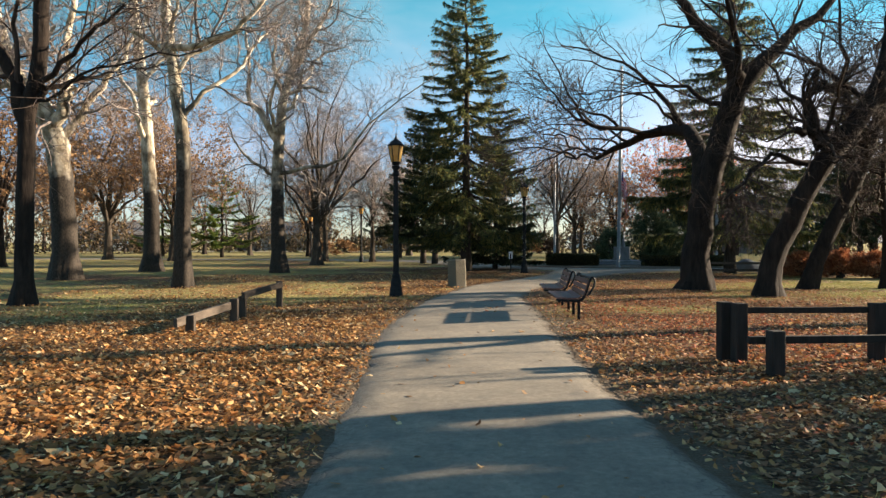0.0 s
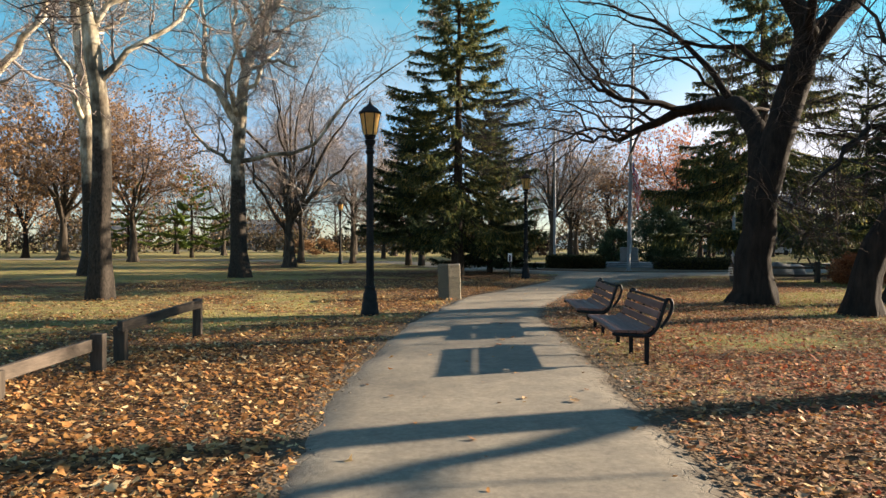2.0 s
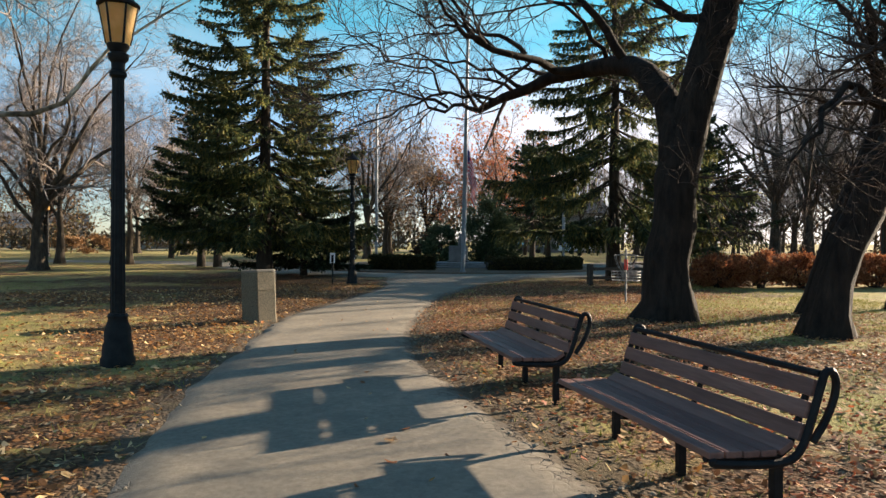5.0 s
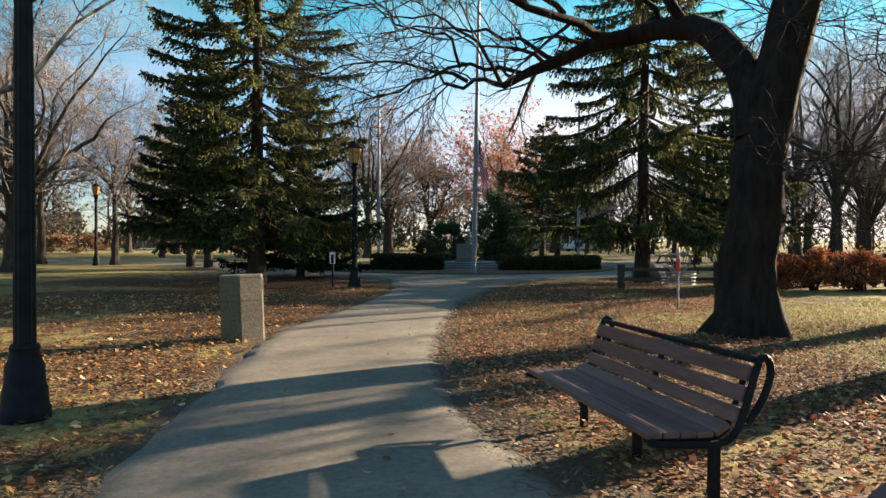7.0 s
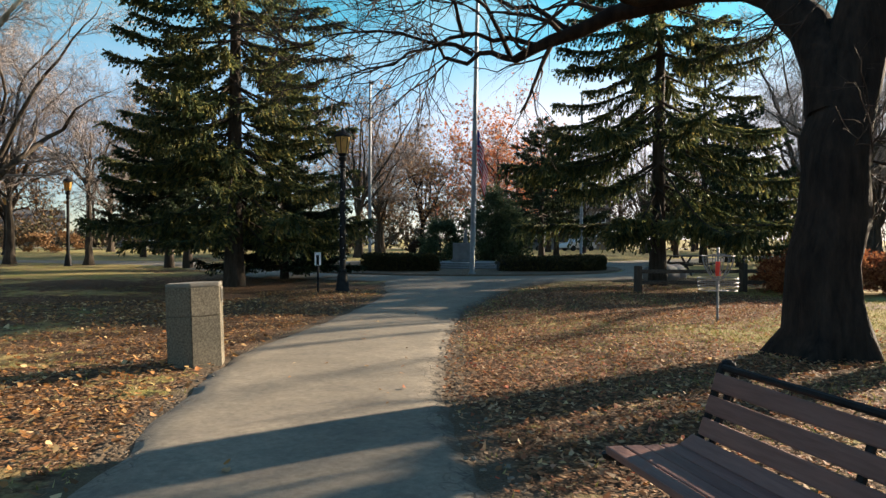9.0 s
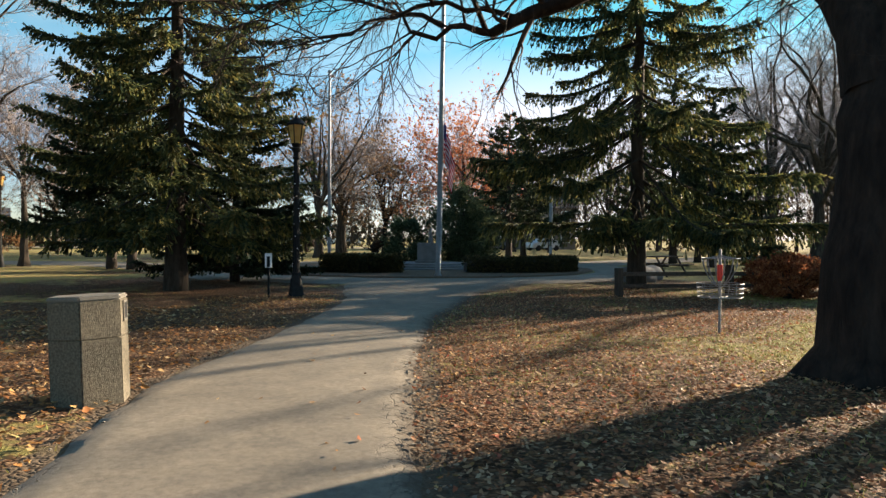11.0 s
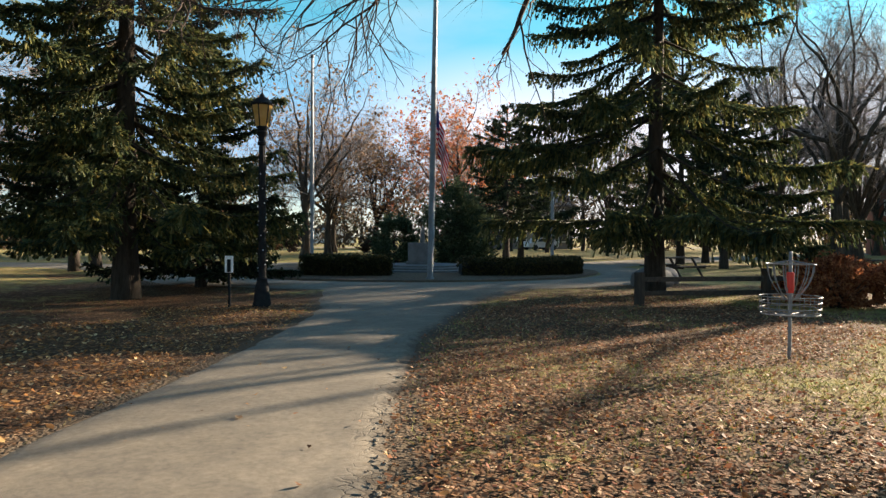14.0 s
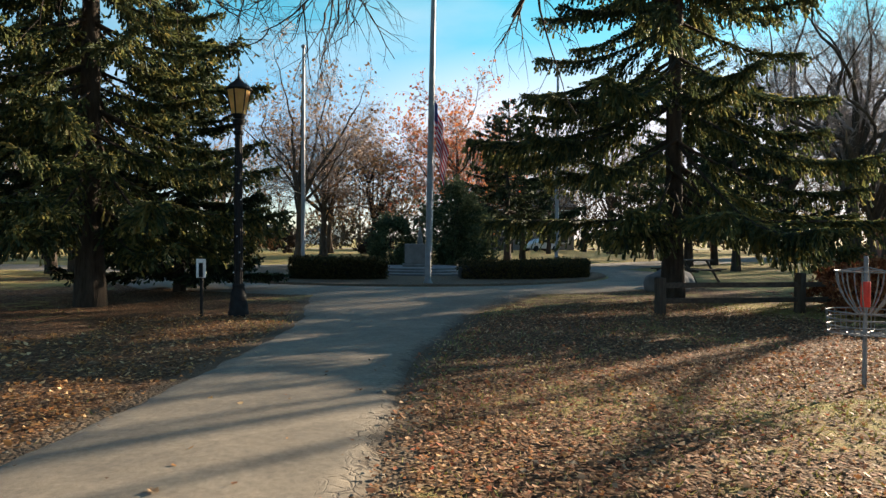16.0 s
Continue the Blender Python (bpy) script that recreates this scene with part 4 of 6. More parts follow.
bare_tree("leaning_tree", at_base(b), "second leaning bare tree with dark rough bark", (rel(b, [(11.6, 21.9, -0.08), (12.25, 21.9, 1.6), (13.2, 21.9, 3.5), (13.9, 21.9, 5.4), (14.4, 21.9, 7.6)]), 0.26, 0.17),
          [(rel(b, [(13.5, 21.9, 4.4), (12.8, 21.6, 5.6), (12.4, 21.4, 7.2), (12.2, 21.2, 9.0)]), 0.16, 0.03),
           (rel(b, [(13.9, 21.9, 5.4), (15.0, 21.6, 6.4), (16.4, 21.4, 7.0)]), 0.15, 0.03),
           (rel(b, [(14.3, 21.9, 7.3), (14.8, 22.0, 9.4), (15.2, 22.2, 11.6)]), 0.17, 0.03)],
          6, BARK, TWIG, [own(4, 2.0, 60, 0.03, 0.2)] + FINE2, 1.35)
b = (14.4, 22.4)
bare_tree("young_tree", at_base(b), "slim young bare tree on the sunny lawn", (rel(b, [(14.4, 22.4, -0.08), (14.45, 22.4, 1.5), (14.35, 22.4, 3.2), (14.5, 22.5, 5.6)]), 0.13, 0.06), [], 7, BARK, TWIG,
          [own(9, 2.2, 50, 0.05, 0.15), spec(6, 0.2, 1.1, 0.5, 50, 0.03, 0.2, 6, 4), spec(6, 0.15, 0.6, 0.55, 45, 0.02, 0.2, 4, 3), spec(4, 0.2, 0.3, 0.6, 42, 0, 0.2, 3, 3)], 1.4)

b = (11.2, 13.4)
bare_tree("shade_tree", at_base(b), "dark-barked bare tree beside the path's entrance", ([(0, 0, -0.08), (0.1, 0, 2), (0, 0.1, 4.5), (0.2, 0, 8)], 0.3, 0.2), [], 8, BARK, TWIG,
          [own(5, 3.0, 60, 0.03, 0.2), spec(5, 0.2, 1.8, 0.55, 50, 0.03, 0.2, 6, 4), spec(4, 0.15, 1.0, 0.6, 45, 0.02, 0.2, 4, 3)], 1.4)
b = (13.0, 9.4)
bare_tree("shade_tree", at_base(b), "low-branched bare tree beside the path's entrance", ([(0, 0, -0.08), (0.1, 0, 1.2), (0, 0.1, 2.5), (0.2, 0, 6)], 0.42, 0.2), [([(0, 0, 1.6), (-0.8, -0.5, 2.4), (-2.0, -1.4, 2.9), (-3.2, -2.6, 3.0)], 0.2, 0.06), ([(0, 0, 1.8), (0.2, -1.0, 2.6), (0.0, -2.4, 3.2)], 0.2, 0.06)], 9, BARK, TWIG,
          [own(5, 3.0, 60, 0.03, 0.2), spec(5, 0.2, 1.8, 0.55, 50, 0.03, 0.2, 6, 4), spec(4, 0.15, 1.0, 0.6, 45, 0.02, 0.2, 4, 3)], 1.4)

# Out of view; limbs and twigs are placed to shade the path's near end.
b = (10.6, 6.7)
bare_tree("shade_tree", at_base(b), "unseen thick-trunked bare tree with rising side limbs, added to shade the path's entrance", ([(0, 0, -0.08), (0.05, 0, 1.2), (0, 0.0, 2.6), (0.2, 0, 6)], 0.36, 0.22),
          [([(0, 0, 1.9), (0, 0.5, 2.45), (0.0, 1.1, 2.8), (0.1, 1.9, 3.1)], 0.21, 0.10), ([(0, 0, 2.2), (-0.3, 0.4, 2.9), (-0.5, 1.0, 3.4), (-0.6, 1.7, 3.7)], 0.18, 0.08), ([(0, 0.2, 2.1), (0.5, 0.9, 2.6), (0.9, 1.5, 3.2)], 0.15, 0.06), ([(0, 0, 3.0), (-0.2, 0.7, 3.7), (-0.3, 1.5, 4.2)], 0.16, 0.06)], 10, BARK, TWIG,
          [own(2, 2.0, 45, 0.08, 0.15), spec(7, 0.3, 0.9, 0.6, 55, 0.06, 0.2, 6, 4), spec(6, 0.15, 0.7, 0.7, 50, 0.04, 0.2, 4, 3), spec(4, 0.1, 0.45, 0.8, 48, 0.02, 0.2, 3, 3)], 1.4, thick=1.4)

# sycamores on the left lawn
SYC = [spec(7, 0.15, 3.0, 0.5, 58, 0.02, 0.24, 8, 5), spec(6, 0.12, 1.9, 0.5, 55, 0.01, 0.28, 5, 4), spec(5, 0.1, 1.1, 0.6, 52, 0.0, 0.28, 3, 3), spec(3, 0.15, 0.65, 0.75, 50, 0.0, 0.26, 2, 3)]
b = (-9.62, 16.57)
bare_tree("forked_tree", at_base(b), "dark forked tree with sunlit flaking patches low on its trunk", (rel(b, [(-9.62, 16.57, -0.08), (-9.6, 16.6, 1.85), (-9.56, 16.6, 3.6), (-9.5, 16.6, 4.5), (-9.26, 16.6, 5.6), (-9.16, 16.6, 7.4)]), 0.205, 0.17),
          [(rel(b, [(-9.52, 16.6, 4.2), (-9.75, 16.6, 4.9), (-10.05, 16.6, 5.7), (-10.5, 16.6, 6.9), (-11.0, 16.7, 8.4)]), 0.20, 0.08),
           (rel(b, [(-9.15, 16.6, 7.2), (-9.2, 16.6, 9.0), (-9.4, 16.8, 11.0)]), 0.19, 0.06),
           (rel(b, [(-9.4, 16.6, 4.8), (-8.9, 16.4, 5.25), (-8.15, 16.1, 5.85), (-7.4, 15.8, 6.3), (-6.8, 15.6, 6.7)]), 0.085, 0.03),
           (rel(b, [(-9.45, 16.6, 4.6), (-8.8, 16.4, 4.9), (-7.9, 16.2, 5.35), (-6.6, 16.0, 5.6), (-5.2, 15.8, 5.75)]), 0.05, 0.015)],
          11, BARK, TWIG, [own(1, 2.0, 55, 0.04, 0.2), spec(5, 0.2, 2.4, 0.5, 52, 0.05, 0.2, 8, 5), spec(5, 0.15, 1.4, 0.5, 50, 0.04, 0.24, 6, 4), spec(4, 0.1, 0.9, 0.6, 45, 0.02, 0.25, 4, 3), spec(2, 0.2, 0.5, 0.7, 42, 0, 0.25, 2, 3)], 1.55)
b = (-14.7, 28.1)
bare_tree("sycamore_tree", at_base(b), "massive sycamore with brown, shade-darkened lower trunk and pale upper bark", (rel(b, [(-14.7, 28.1, -0.08), (-14.78, 28.15, 3.2), (-15.05, 28.2, 5.3), (-15.6, 28.2, 6.8), (-16.6, 28.2, 7.9), (-17.3, 28.2, 9.4)]), 0.47, 0.36),
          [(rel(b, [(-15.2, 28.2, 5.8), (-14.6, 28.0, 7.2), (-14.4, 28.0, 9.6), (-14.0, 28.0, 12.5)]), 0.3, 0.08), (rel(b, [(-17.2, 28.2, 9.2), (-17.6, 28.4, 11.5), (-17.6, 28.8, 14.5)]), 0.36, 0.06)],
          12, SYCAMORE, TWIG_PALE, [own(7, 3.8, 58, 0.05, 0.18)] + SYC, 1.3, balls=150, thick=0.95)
b = (-14.67, 36.6)
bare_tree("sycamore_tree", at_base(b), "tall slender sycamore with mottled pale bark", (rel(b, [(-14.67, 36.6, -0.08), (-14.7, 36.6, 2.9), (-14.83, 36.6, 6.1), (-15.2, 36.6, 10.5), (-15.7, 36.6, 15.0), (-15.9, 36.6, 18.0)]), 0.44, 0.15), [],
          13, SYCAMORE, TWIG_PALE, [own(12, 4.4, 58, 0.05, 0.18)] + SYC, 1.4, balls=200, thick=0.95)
b = (-8.36, 23.35)
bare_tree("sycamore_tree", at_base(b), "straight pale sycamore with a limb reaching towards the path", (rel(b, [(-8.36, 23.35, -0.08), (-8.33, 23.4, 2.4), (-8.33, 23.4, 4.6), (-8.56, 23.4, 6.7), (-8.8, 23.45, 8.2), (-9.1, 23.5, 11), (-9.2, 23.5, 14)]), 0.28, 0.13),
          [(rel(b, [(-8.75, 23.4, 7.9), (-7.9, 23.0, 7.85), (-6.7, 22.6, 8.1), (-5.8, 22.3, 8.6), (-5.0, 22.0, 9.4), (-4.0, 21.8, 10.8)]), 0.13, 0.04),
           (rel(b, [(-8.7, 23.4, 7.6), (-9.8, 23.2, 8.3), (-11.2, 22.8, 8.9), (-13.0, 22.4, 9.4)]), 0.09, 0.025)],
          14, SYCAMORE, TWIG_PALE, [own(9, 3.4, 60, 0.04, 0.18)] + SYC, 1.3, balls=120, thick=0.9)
b = (-7.74, 35.07)
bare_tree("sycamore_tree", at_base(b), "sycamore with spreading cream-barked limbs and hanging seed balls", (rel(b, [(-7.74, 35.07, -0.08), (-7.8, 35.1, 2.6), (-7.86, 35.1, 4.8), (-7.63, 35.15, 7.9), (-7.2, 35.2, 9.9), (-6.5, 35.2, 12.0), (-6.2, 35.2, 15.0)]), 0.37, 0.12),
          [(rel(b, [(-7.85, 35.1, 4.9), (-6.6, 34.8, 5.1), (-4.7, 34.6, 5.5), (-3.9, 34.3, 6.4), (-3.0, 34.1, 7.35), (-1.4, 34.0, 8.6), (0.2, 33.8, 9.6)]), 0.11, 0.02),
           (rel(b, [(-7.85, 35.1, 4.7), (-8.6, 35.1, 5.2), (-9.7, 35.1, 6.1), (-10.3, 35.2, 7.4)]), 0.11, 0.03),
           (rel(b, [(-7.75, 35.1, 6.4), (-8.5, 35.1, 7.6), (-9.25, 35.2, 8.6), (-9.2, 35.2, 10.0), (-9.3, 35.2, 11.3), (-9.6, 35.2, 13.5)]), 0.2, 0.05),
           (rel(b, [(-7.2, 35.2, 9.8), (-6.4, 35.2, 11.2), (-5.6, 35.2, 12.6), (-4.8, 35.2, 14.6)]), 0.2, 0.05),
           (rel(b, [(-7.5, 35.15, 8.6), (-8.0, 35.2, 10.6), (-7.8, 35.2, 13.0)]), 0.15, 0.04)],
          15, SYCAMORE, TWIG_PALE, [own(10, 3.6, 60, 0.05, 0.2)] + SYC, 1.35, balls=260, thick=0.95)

# smaller bare trees further back
MED = [spec(7, 0.12, 2.8, 0.5, 50, 0.04, 0.2, 7, 5), spec(7, 0.15, 1.7, 0.5, 45, 0.05, 0.2, 5, 3), spec(5, 0.1, 1.0, 0.6, 42, 0.03, 0.22, 3, 3), spec(3, 0.2, 0.7, 0.7, 40, 0, 0.22, 2, 3)]
FAR = [spec(7, 0.10, 2.9, 0.5, 58, 0.02, 0.28, 4, 3), spec(6, 0.12, 1.7, 0.6, 50, 0.03, 0.26, 3, 3), spec(7, 0.05, 1.25, 0.75, 48, 0.02, 0.25, 2, 3)]


def vase_tree(name, x, y, label, height, radius, seed, limbs=7, rows=MED, bark=BARK_GREY, twig=TWIG_PALE, leaves=None, group="", fork=0.24):
    """A tree whose short trunk breaks into rising limbs."""
    rng = np.random.default_rng(seed)
    zf = height * fork
    lines = []
    for k in range(limbs):
        a = 2 * math.pi * (k + 0.6 * rng.random()) / limbs
        e = math.asin(-0.15 + 1.1 * ((k * 0.618) % 1.0))
        end = (math.cos(a) * math.cos(e) * height * 0.36, math.sin(a) * math.cos(e) * height * 0.36, height * (0.58 + 0.40 * math.sin(e)))
        z0 = zf * (0.75 + 0.5 * rng.random())
        mid = [(q * end[0] + 0.10 * height * (rng.random() - 0.5), q * end[1] + 0.10 * height * (rng.random() - 0.5), z0 + (end[2] - z0) * q ** 0.75) for q in (0.25, 0.5, 0.75)]
        lines.append(([(0, 0, z0), *mid, end], radius * (0.22 + 0.22 * rng.random()), 0.015))
    return bare_tree(name, pose(x, y, 0), label, ([(0, 0, -0.08), (0.03, 0.02, zf * 0.5), (0, 0, zf), (0.1, 0.0, zf * 1.6), (0.1, 0.1, height * 0.7)], radius, radius * 0.12), lines, seed, bark, twig, [own(0, 1, 50, 0.03, 0.15)] + rows, 1.35, group, leaves, thick=1.35)


vase_tree("bare_tree", -7.9, 47.0, "bare tree with a low fork and many rising limbs", 15.0, 0.38, 21, 13, fork=0.17)
vase_tree("bare_tree", -8.85, 56.8, "bare tree with slender trunk on the far lawn", 13, 0.26, 22, 10)
vase_tree("bare_tree", -4.9, 55.1, "slim bare tree beside a lamp post on the far lawn", 9.5, 0.2, 23, 7, fork=0.4)
vase_tree("bare_tree", 50.8, 57.4, "high bare tree rising beyond the rust-red hedge", 21, 0.5, 26, 12)
vase_tree("bare_tree", 46.0, 44.0, "spreading bare tree beyond the picnic tables", 15, 0.4, 27, 11)
vase_tree("bare_tree", 35.1, 45.4, "broad bare tree with a dense crown of grey twigs", 16.5, 0.42, 28, 12)
vase_tree("bare_tree", 41.0, 54.5, "tall bare tree behind the spruces", 20, 0.45, 29, 12)
vase_tree("bare_tree", 43.4, 50.5, "bare tree with low spreading limbs by the park's edge", 15, 0.36, 30, 11, fork=0.16)
# Next two stand mostly out of view, added to streak path and lawn with shade.
vase_tree("bare_tree", 29.5, 33.6, "unseen dark-limbed bare tree behind the leaning trees, added for its streaky shade", 13.5, 0.34, 17, 9, [spec(4, 0.2, 2.6, 0.6, 50, 0.02, 0.2, 6, 4), spec(3, 0.15, 1.5, 0.55, 48, 0.02, 0.22, 4, 3)], BARK, TWIG)
vase_tree("bare_tree", 36.2, 38.9, "broad grey-limbed bare tree beyond the rust-red hedge, added for its streaky shade", 15.0, 0.36, 18, 9, [spec(4, 0.2, 2.6, 0.6, 50, 0.02, 0.2, 6, 4), spec(4, 0.15, 1.5, 0.55, 48, 0.02, 0.22, 4, 3)], BARK_GREY, TWIG_PALE)
vase_tree("oak_tree", -28.8, 62.4, "oak still holding its rusty brown leaves", 14.5, 0.4, 24, 10, leaves=(16000, 0.16, OAK_LEAVES))
vase_tree("oak_tree", -21.5, 58.0, "oak with thinning brown winter leaves", 13.0, 0.34, 25, 9, leaves=(10000, 0.15, OAK_LEAVES))

# far wood: variants copied
far_kinds = []
for k, (h, lv, bk, tw) in enumerate(((14, None, BARK_GREY, TWIG_PALE), (12, None, BARK, TWIG), (16, None, BARK_GREY, TWIG), (11, (5200, 0.17, OAK_LEAVES), BARK, TWIG), (12.5, (5200, 0.16, RED_LEAVES), BARK_GREY, TWIG_PALE), (13, (1500, 0.16, OAK_LEAVES), BARK_GREY, TWIG_PALE))):
    lab = ("tall grey bare tree in the distance", "dark bare tree in the distance", "high bare tree at the park's edge", "distant oak holding brown leaves", "distant tree holding rusty red leaves", "distant bare tree with a few last brown leaves")[k]
    far_kinds.append((h, lab, lv, bk, tw))
# kind, x, y
FAR_SPOTS = [
    (0, -45, 78), (3, -36, 70), (1, -30, 92), (0, -22, 84), (3, -14, 78), (2, -8, 90), (0, -3, 82), (5, 8.5, 88), (0, -58, 60),
    (5, 14.3, 72), (5, 17.5, 84), (3, 19.6, 77), (4, 22.3, 66), (4, 28.5, 76), (2, 36, 84), (0, 44, 78), (0, 60, 72),
    (0, 56, 50), (0, 62, 63), (5, 11.4, 66), (2, 62, 56), (1, 70, 44), (2, 66, 32), (0, 80, 36), (2, -40, 48), (0, -34, 40), (3, -27, 44)]
made = {}
for n, (k, x, y) in enumerate(FAR_SPOTS):
    h, lab, lv, bk, tw = far_kinds[k]
    rng = random.Random(n)
    if k not in made:
        made[k] = vase_tree("bare_tree", x, y, lab, h, 0.3, 40 + k, 10, FAR, bk, tw, lv, "trees in the distance", 0.24)
    else:
        s = 0.85 + 0.35 * rng.random()
        c = copy_thing(made[k], pose(x, y, 0, 0, 0, rng.random() * 360))
        c.scale = (s, s, s)

# the wood at the park's far side
def far_wood():
    rng = np.random.default_rng(303)
    trunks, rad = [], []
    for k in range(72):
        a = math.radians(-78 + 185 * (k + rng.random()) / 72)
        d = 118 + 60 * rng.random()
        x, y = d * math.sin(a), 10 + d * math.cos(a)
        h = 9 + 7 * rng.random()
        trunks.append([(x, y, -0.1), (x + 0.2, y, h * 0.3), (x, y, h * 0.6), (x + 0.3, y, h)])
        rad.append((trunks[-1], 0.32, 0.05))
    for k in range(52):
        a = math.radians(24 + 84 * (k + rng.random()) / 52)
        d = 78 + 34 * rng.random()
        x, y = d * math.sin(a), 10 + d * math.cos(a)
        h = 7 + 6 * rng.random()
        rad.append(([(x, y, -0.1), (x + 0.2, y, h * 0.3), (x, y, h * 0.6), (x + 0.3, y, h)], 0.25, 0.04))
    P, R = line_set(rad, 8)
    chunks = [tubes(P, R, 5)]
    cur = (P, R)
    for row in (spec(14, 0.22, 6.0, 0.5, 45, 0.07, 0.12, 4, 3), spec(7, 0.1, 3.0, 0.6, 45, 0.05, 0.22, 3, 3), spec(3, 0.1, 1.8, 0.9, 45, 0.03, 0.2, 2, 3)):
        cur = offshoots(rng, cur[0], cur[1], row["n"], row["first"], row["length"], row["ratio"], row["spread"], row["lift"], row["wander"], row["points"])
        cur = (cur[0], np.maximum(cur[1], 0.022))
        chunks.append(tubes(cur[0], cur[1], 3))
    v, f = joined(chunks)
    tagged(raw_mesh("far_wood", v, f, TWIG), "far belt of bare grey-brown winter trees", "trees", kind="stuff")


far_wood()


def far_hedge():
    """Low scrub and hedges that close the view at the park's edge."""
    rng = np.random.default_rng(304)
    n = 20000
    a = np.radians(-80 + 190 * rng.random(n))
    lump = np.sin(a * 61) + 0.7 * np.sin(a * 143 + 1) + 0.5 * np.sin(a * 23 + 2)
    h = (3.2 + 1.2 * lump) * (1 + 2.0 * np.clip((np.degrees(a) - 14) / 14, 0, 1))
    d = 98 + 5 * np.sin(a * 17) + 2.5 * rng.normal(size=n)
    z = np.abs(h) * rng.random(n)
    at = np.stack([d * np.sin(a), 14 + d * np.cos(a), 0.05 + z], axis=1)
    way = rng.normal(size=(n, 3)) + np.array([0, 0, 0.9])
    v, f = sprays(rng, at, way, 0.9, 0.16)
    tagged(raw_mesh("far_scrub", v, f, SCRUB), "low brown scrub and hedges along the park's far edge", "shrubs", kind="stuff")


far_hedge()

# conifers
spruce("spruce_tree", pose(1.62, 36.7, 0), "tall Norway spruce with sagging dark green boughs", 14.9, 3.7, 2.0, 31, 30, 8, 38000, trunk_r=0.27, shape=0.62, droop=0.46, hang=0.7, fin=0.038, ragged=0.36, lift=0.26)
spruce("spruce_tree", pose(14.25, 33.85, 0), "broad Norway spruce with hanging sunlit shoots", 14.2, 4.5, 2.4, 32, 20, 8, 34000, trunk_r=0.25, shape=0.78, droop=0.50, hang=1.0, fin=0.036, ragged=0.42, lift=0.14)
spruce("spruce_tree", pose(3.45, 40.4, 0), "dense young spruce beside the lamp post", 8.0, 2.4, 0.3, 33, 26, 8, 17000, NEEDLES_DARK, trunk_r=0.14, hang=0.5)
spruce("spruce_tree", pose(0.0, 50.2, 0), "dark spruce with bare lower trunk", 10.0, 3.6, 2.3, 34, 20, 6, 6500, NEEDLES_DARK, trunk_r=0.2, fin=0.09)
spruce("spruce_tree", pose(-0.85, 50.9, 0), "spruce with a sunlit bare lower trunk", 10.5, 3.4, 2.6, 35, 20, 6, 6500, NEEDLES_DARK, trunk_r=0.2, fin=0.09)
spruce("spruce_tree", pose(29.6, 50.8, 0), "blue-green spruce standing behind the fence", 14.0, 4.2, 2.2, 36, 22, 6, 9500, trunk_r=0.22, droop=0.24, fin=0.08)
far_spruce = spruce("spruce_tree", pose(20.5, 54.5, 0), "dark layered spruce behind the hedge", 9.0, 3.6, 2.2, 37, 16, 6, 6000, NEEDLES_DARK, trunk_r=0.2, group="dark spruces", droop=0.20, fin=0.085)
copy_thing(far_spruce, pose(24.4, 60.0, 0, 0, 0, 120))
copy_thing(far_spruce, pose(32.5, 52.0, 0, 0, 0, 220))
copy_thing(far_spruce, pose(27.6, 45.4, 0, 0, 0, 300))
copy_thing(far_spruce, pose(36.0, 62.0, 0, 0, 0, 60))
copy_thing(far_spruce, pose(-3.5, 70.0, 0, 0, 0, 60))
pine = spruce("pine_tree", pose(-22.0, 73.0, 0), "bright green pine with open branches on the far lawn", 9.0, 4.2, 1.6, 38, 14, 5, 5000, PINE_NEEDLES, hang=0.2, trunk_r=0.18, group="green pines", fin=0.12)
copy_thing(pine, pose(-30, 78, 0, 0, 0, 100))

# evergreen shrubs behind the monument
shrub("yew_shrub", pose(12.9, 51.0, 0), "dark clipped yew shrub behind the monument", 2.2, (1.1, 1.1), 51, 2600, YEW_LEAVES, 0.17, group="yew shrubs")
shrub("yew_shrub", pose(15.5, 50.4, 0), "tall dark arborvitae behind the monument", 3.7, (1.4, 1.3), 52, 4200, YEW_LEAVES, 0.18, group="yew shrubs")
shrub("yew_shrub", pose(16.7, 50.8, 0), "dark rounded evergreen behind the hedge", 2.7, (1.1, 1.1), 53, 2600, YEW_LEAVES, 0.17, group="yew shrubs")
for n, (x, y, h, r) in enumerate(((13.4, 84, 1.4, 1.2), (9.5, 80, 2.2, 1.9), (20.5, 79, 1.2, 1.4), (-12.5, 88, 1.6, 2.5))):
    shrub("bare_shrub", pose(x, y, 0), "twiggy grey-brown shrub in the distance", h, (r, r), 60 + n, 700, OAK_LEAVES if n % 2 else TWIG, 0.3, group="far shrubs")


def rust_hedge():
    n = 0
    for x, y, h, r in ((15.6, 29.6, 1.15, 0.95), (16.9, 29.2, 1.25, 0.95), (18.3, 28.9, 1.2, 1.0), (19.7, 28.8, 1.15, 0.95), (21.0, 28.5, 1.2, 1.0), (22.5, 28.3, 1.1, 1.0), (24.0, 28.0, 1.1, 1.0), (16.4, 31.0, 1.0, 0.9), (18.0, 31.5, 1.0, 0.9)):
        shrub("barberry_shrub", pose(x, y, 0), "rust-red leafy shrub in a loose hedge row", h * 0.8, (r, r * 0.8), 70 + n, 2000, BARBERRY, 0.11, group="rust-red hedge", stems=22)
        n += 1


rust_hedge()


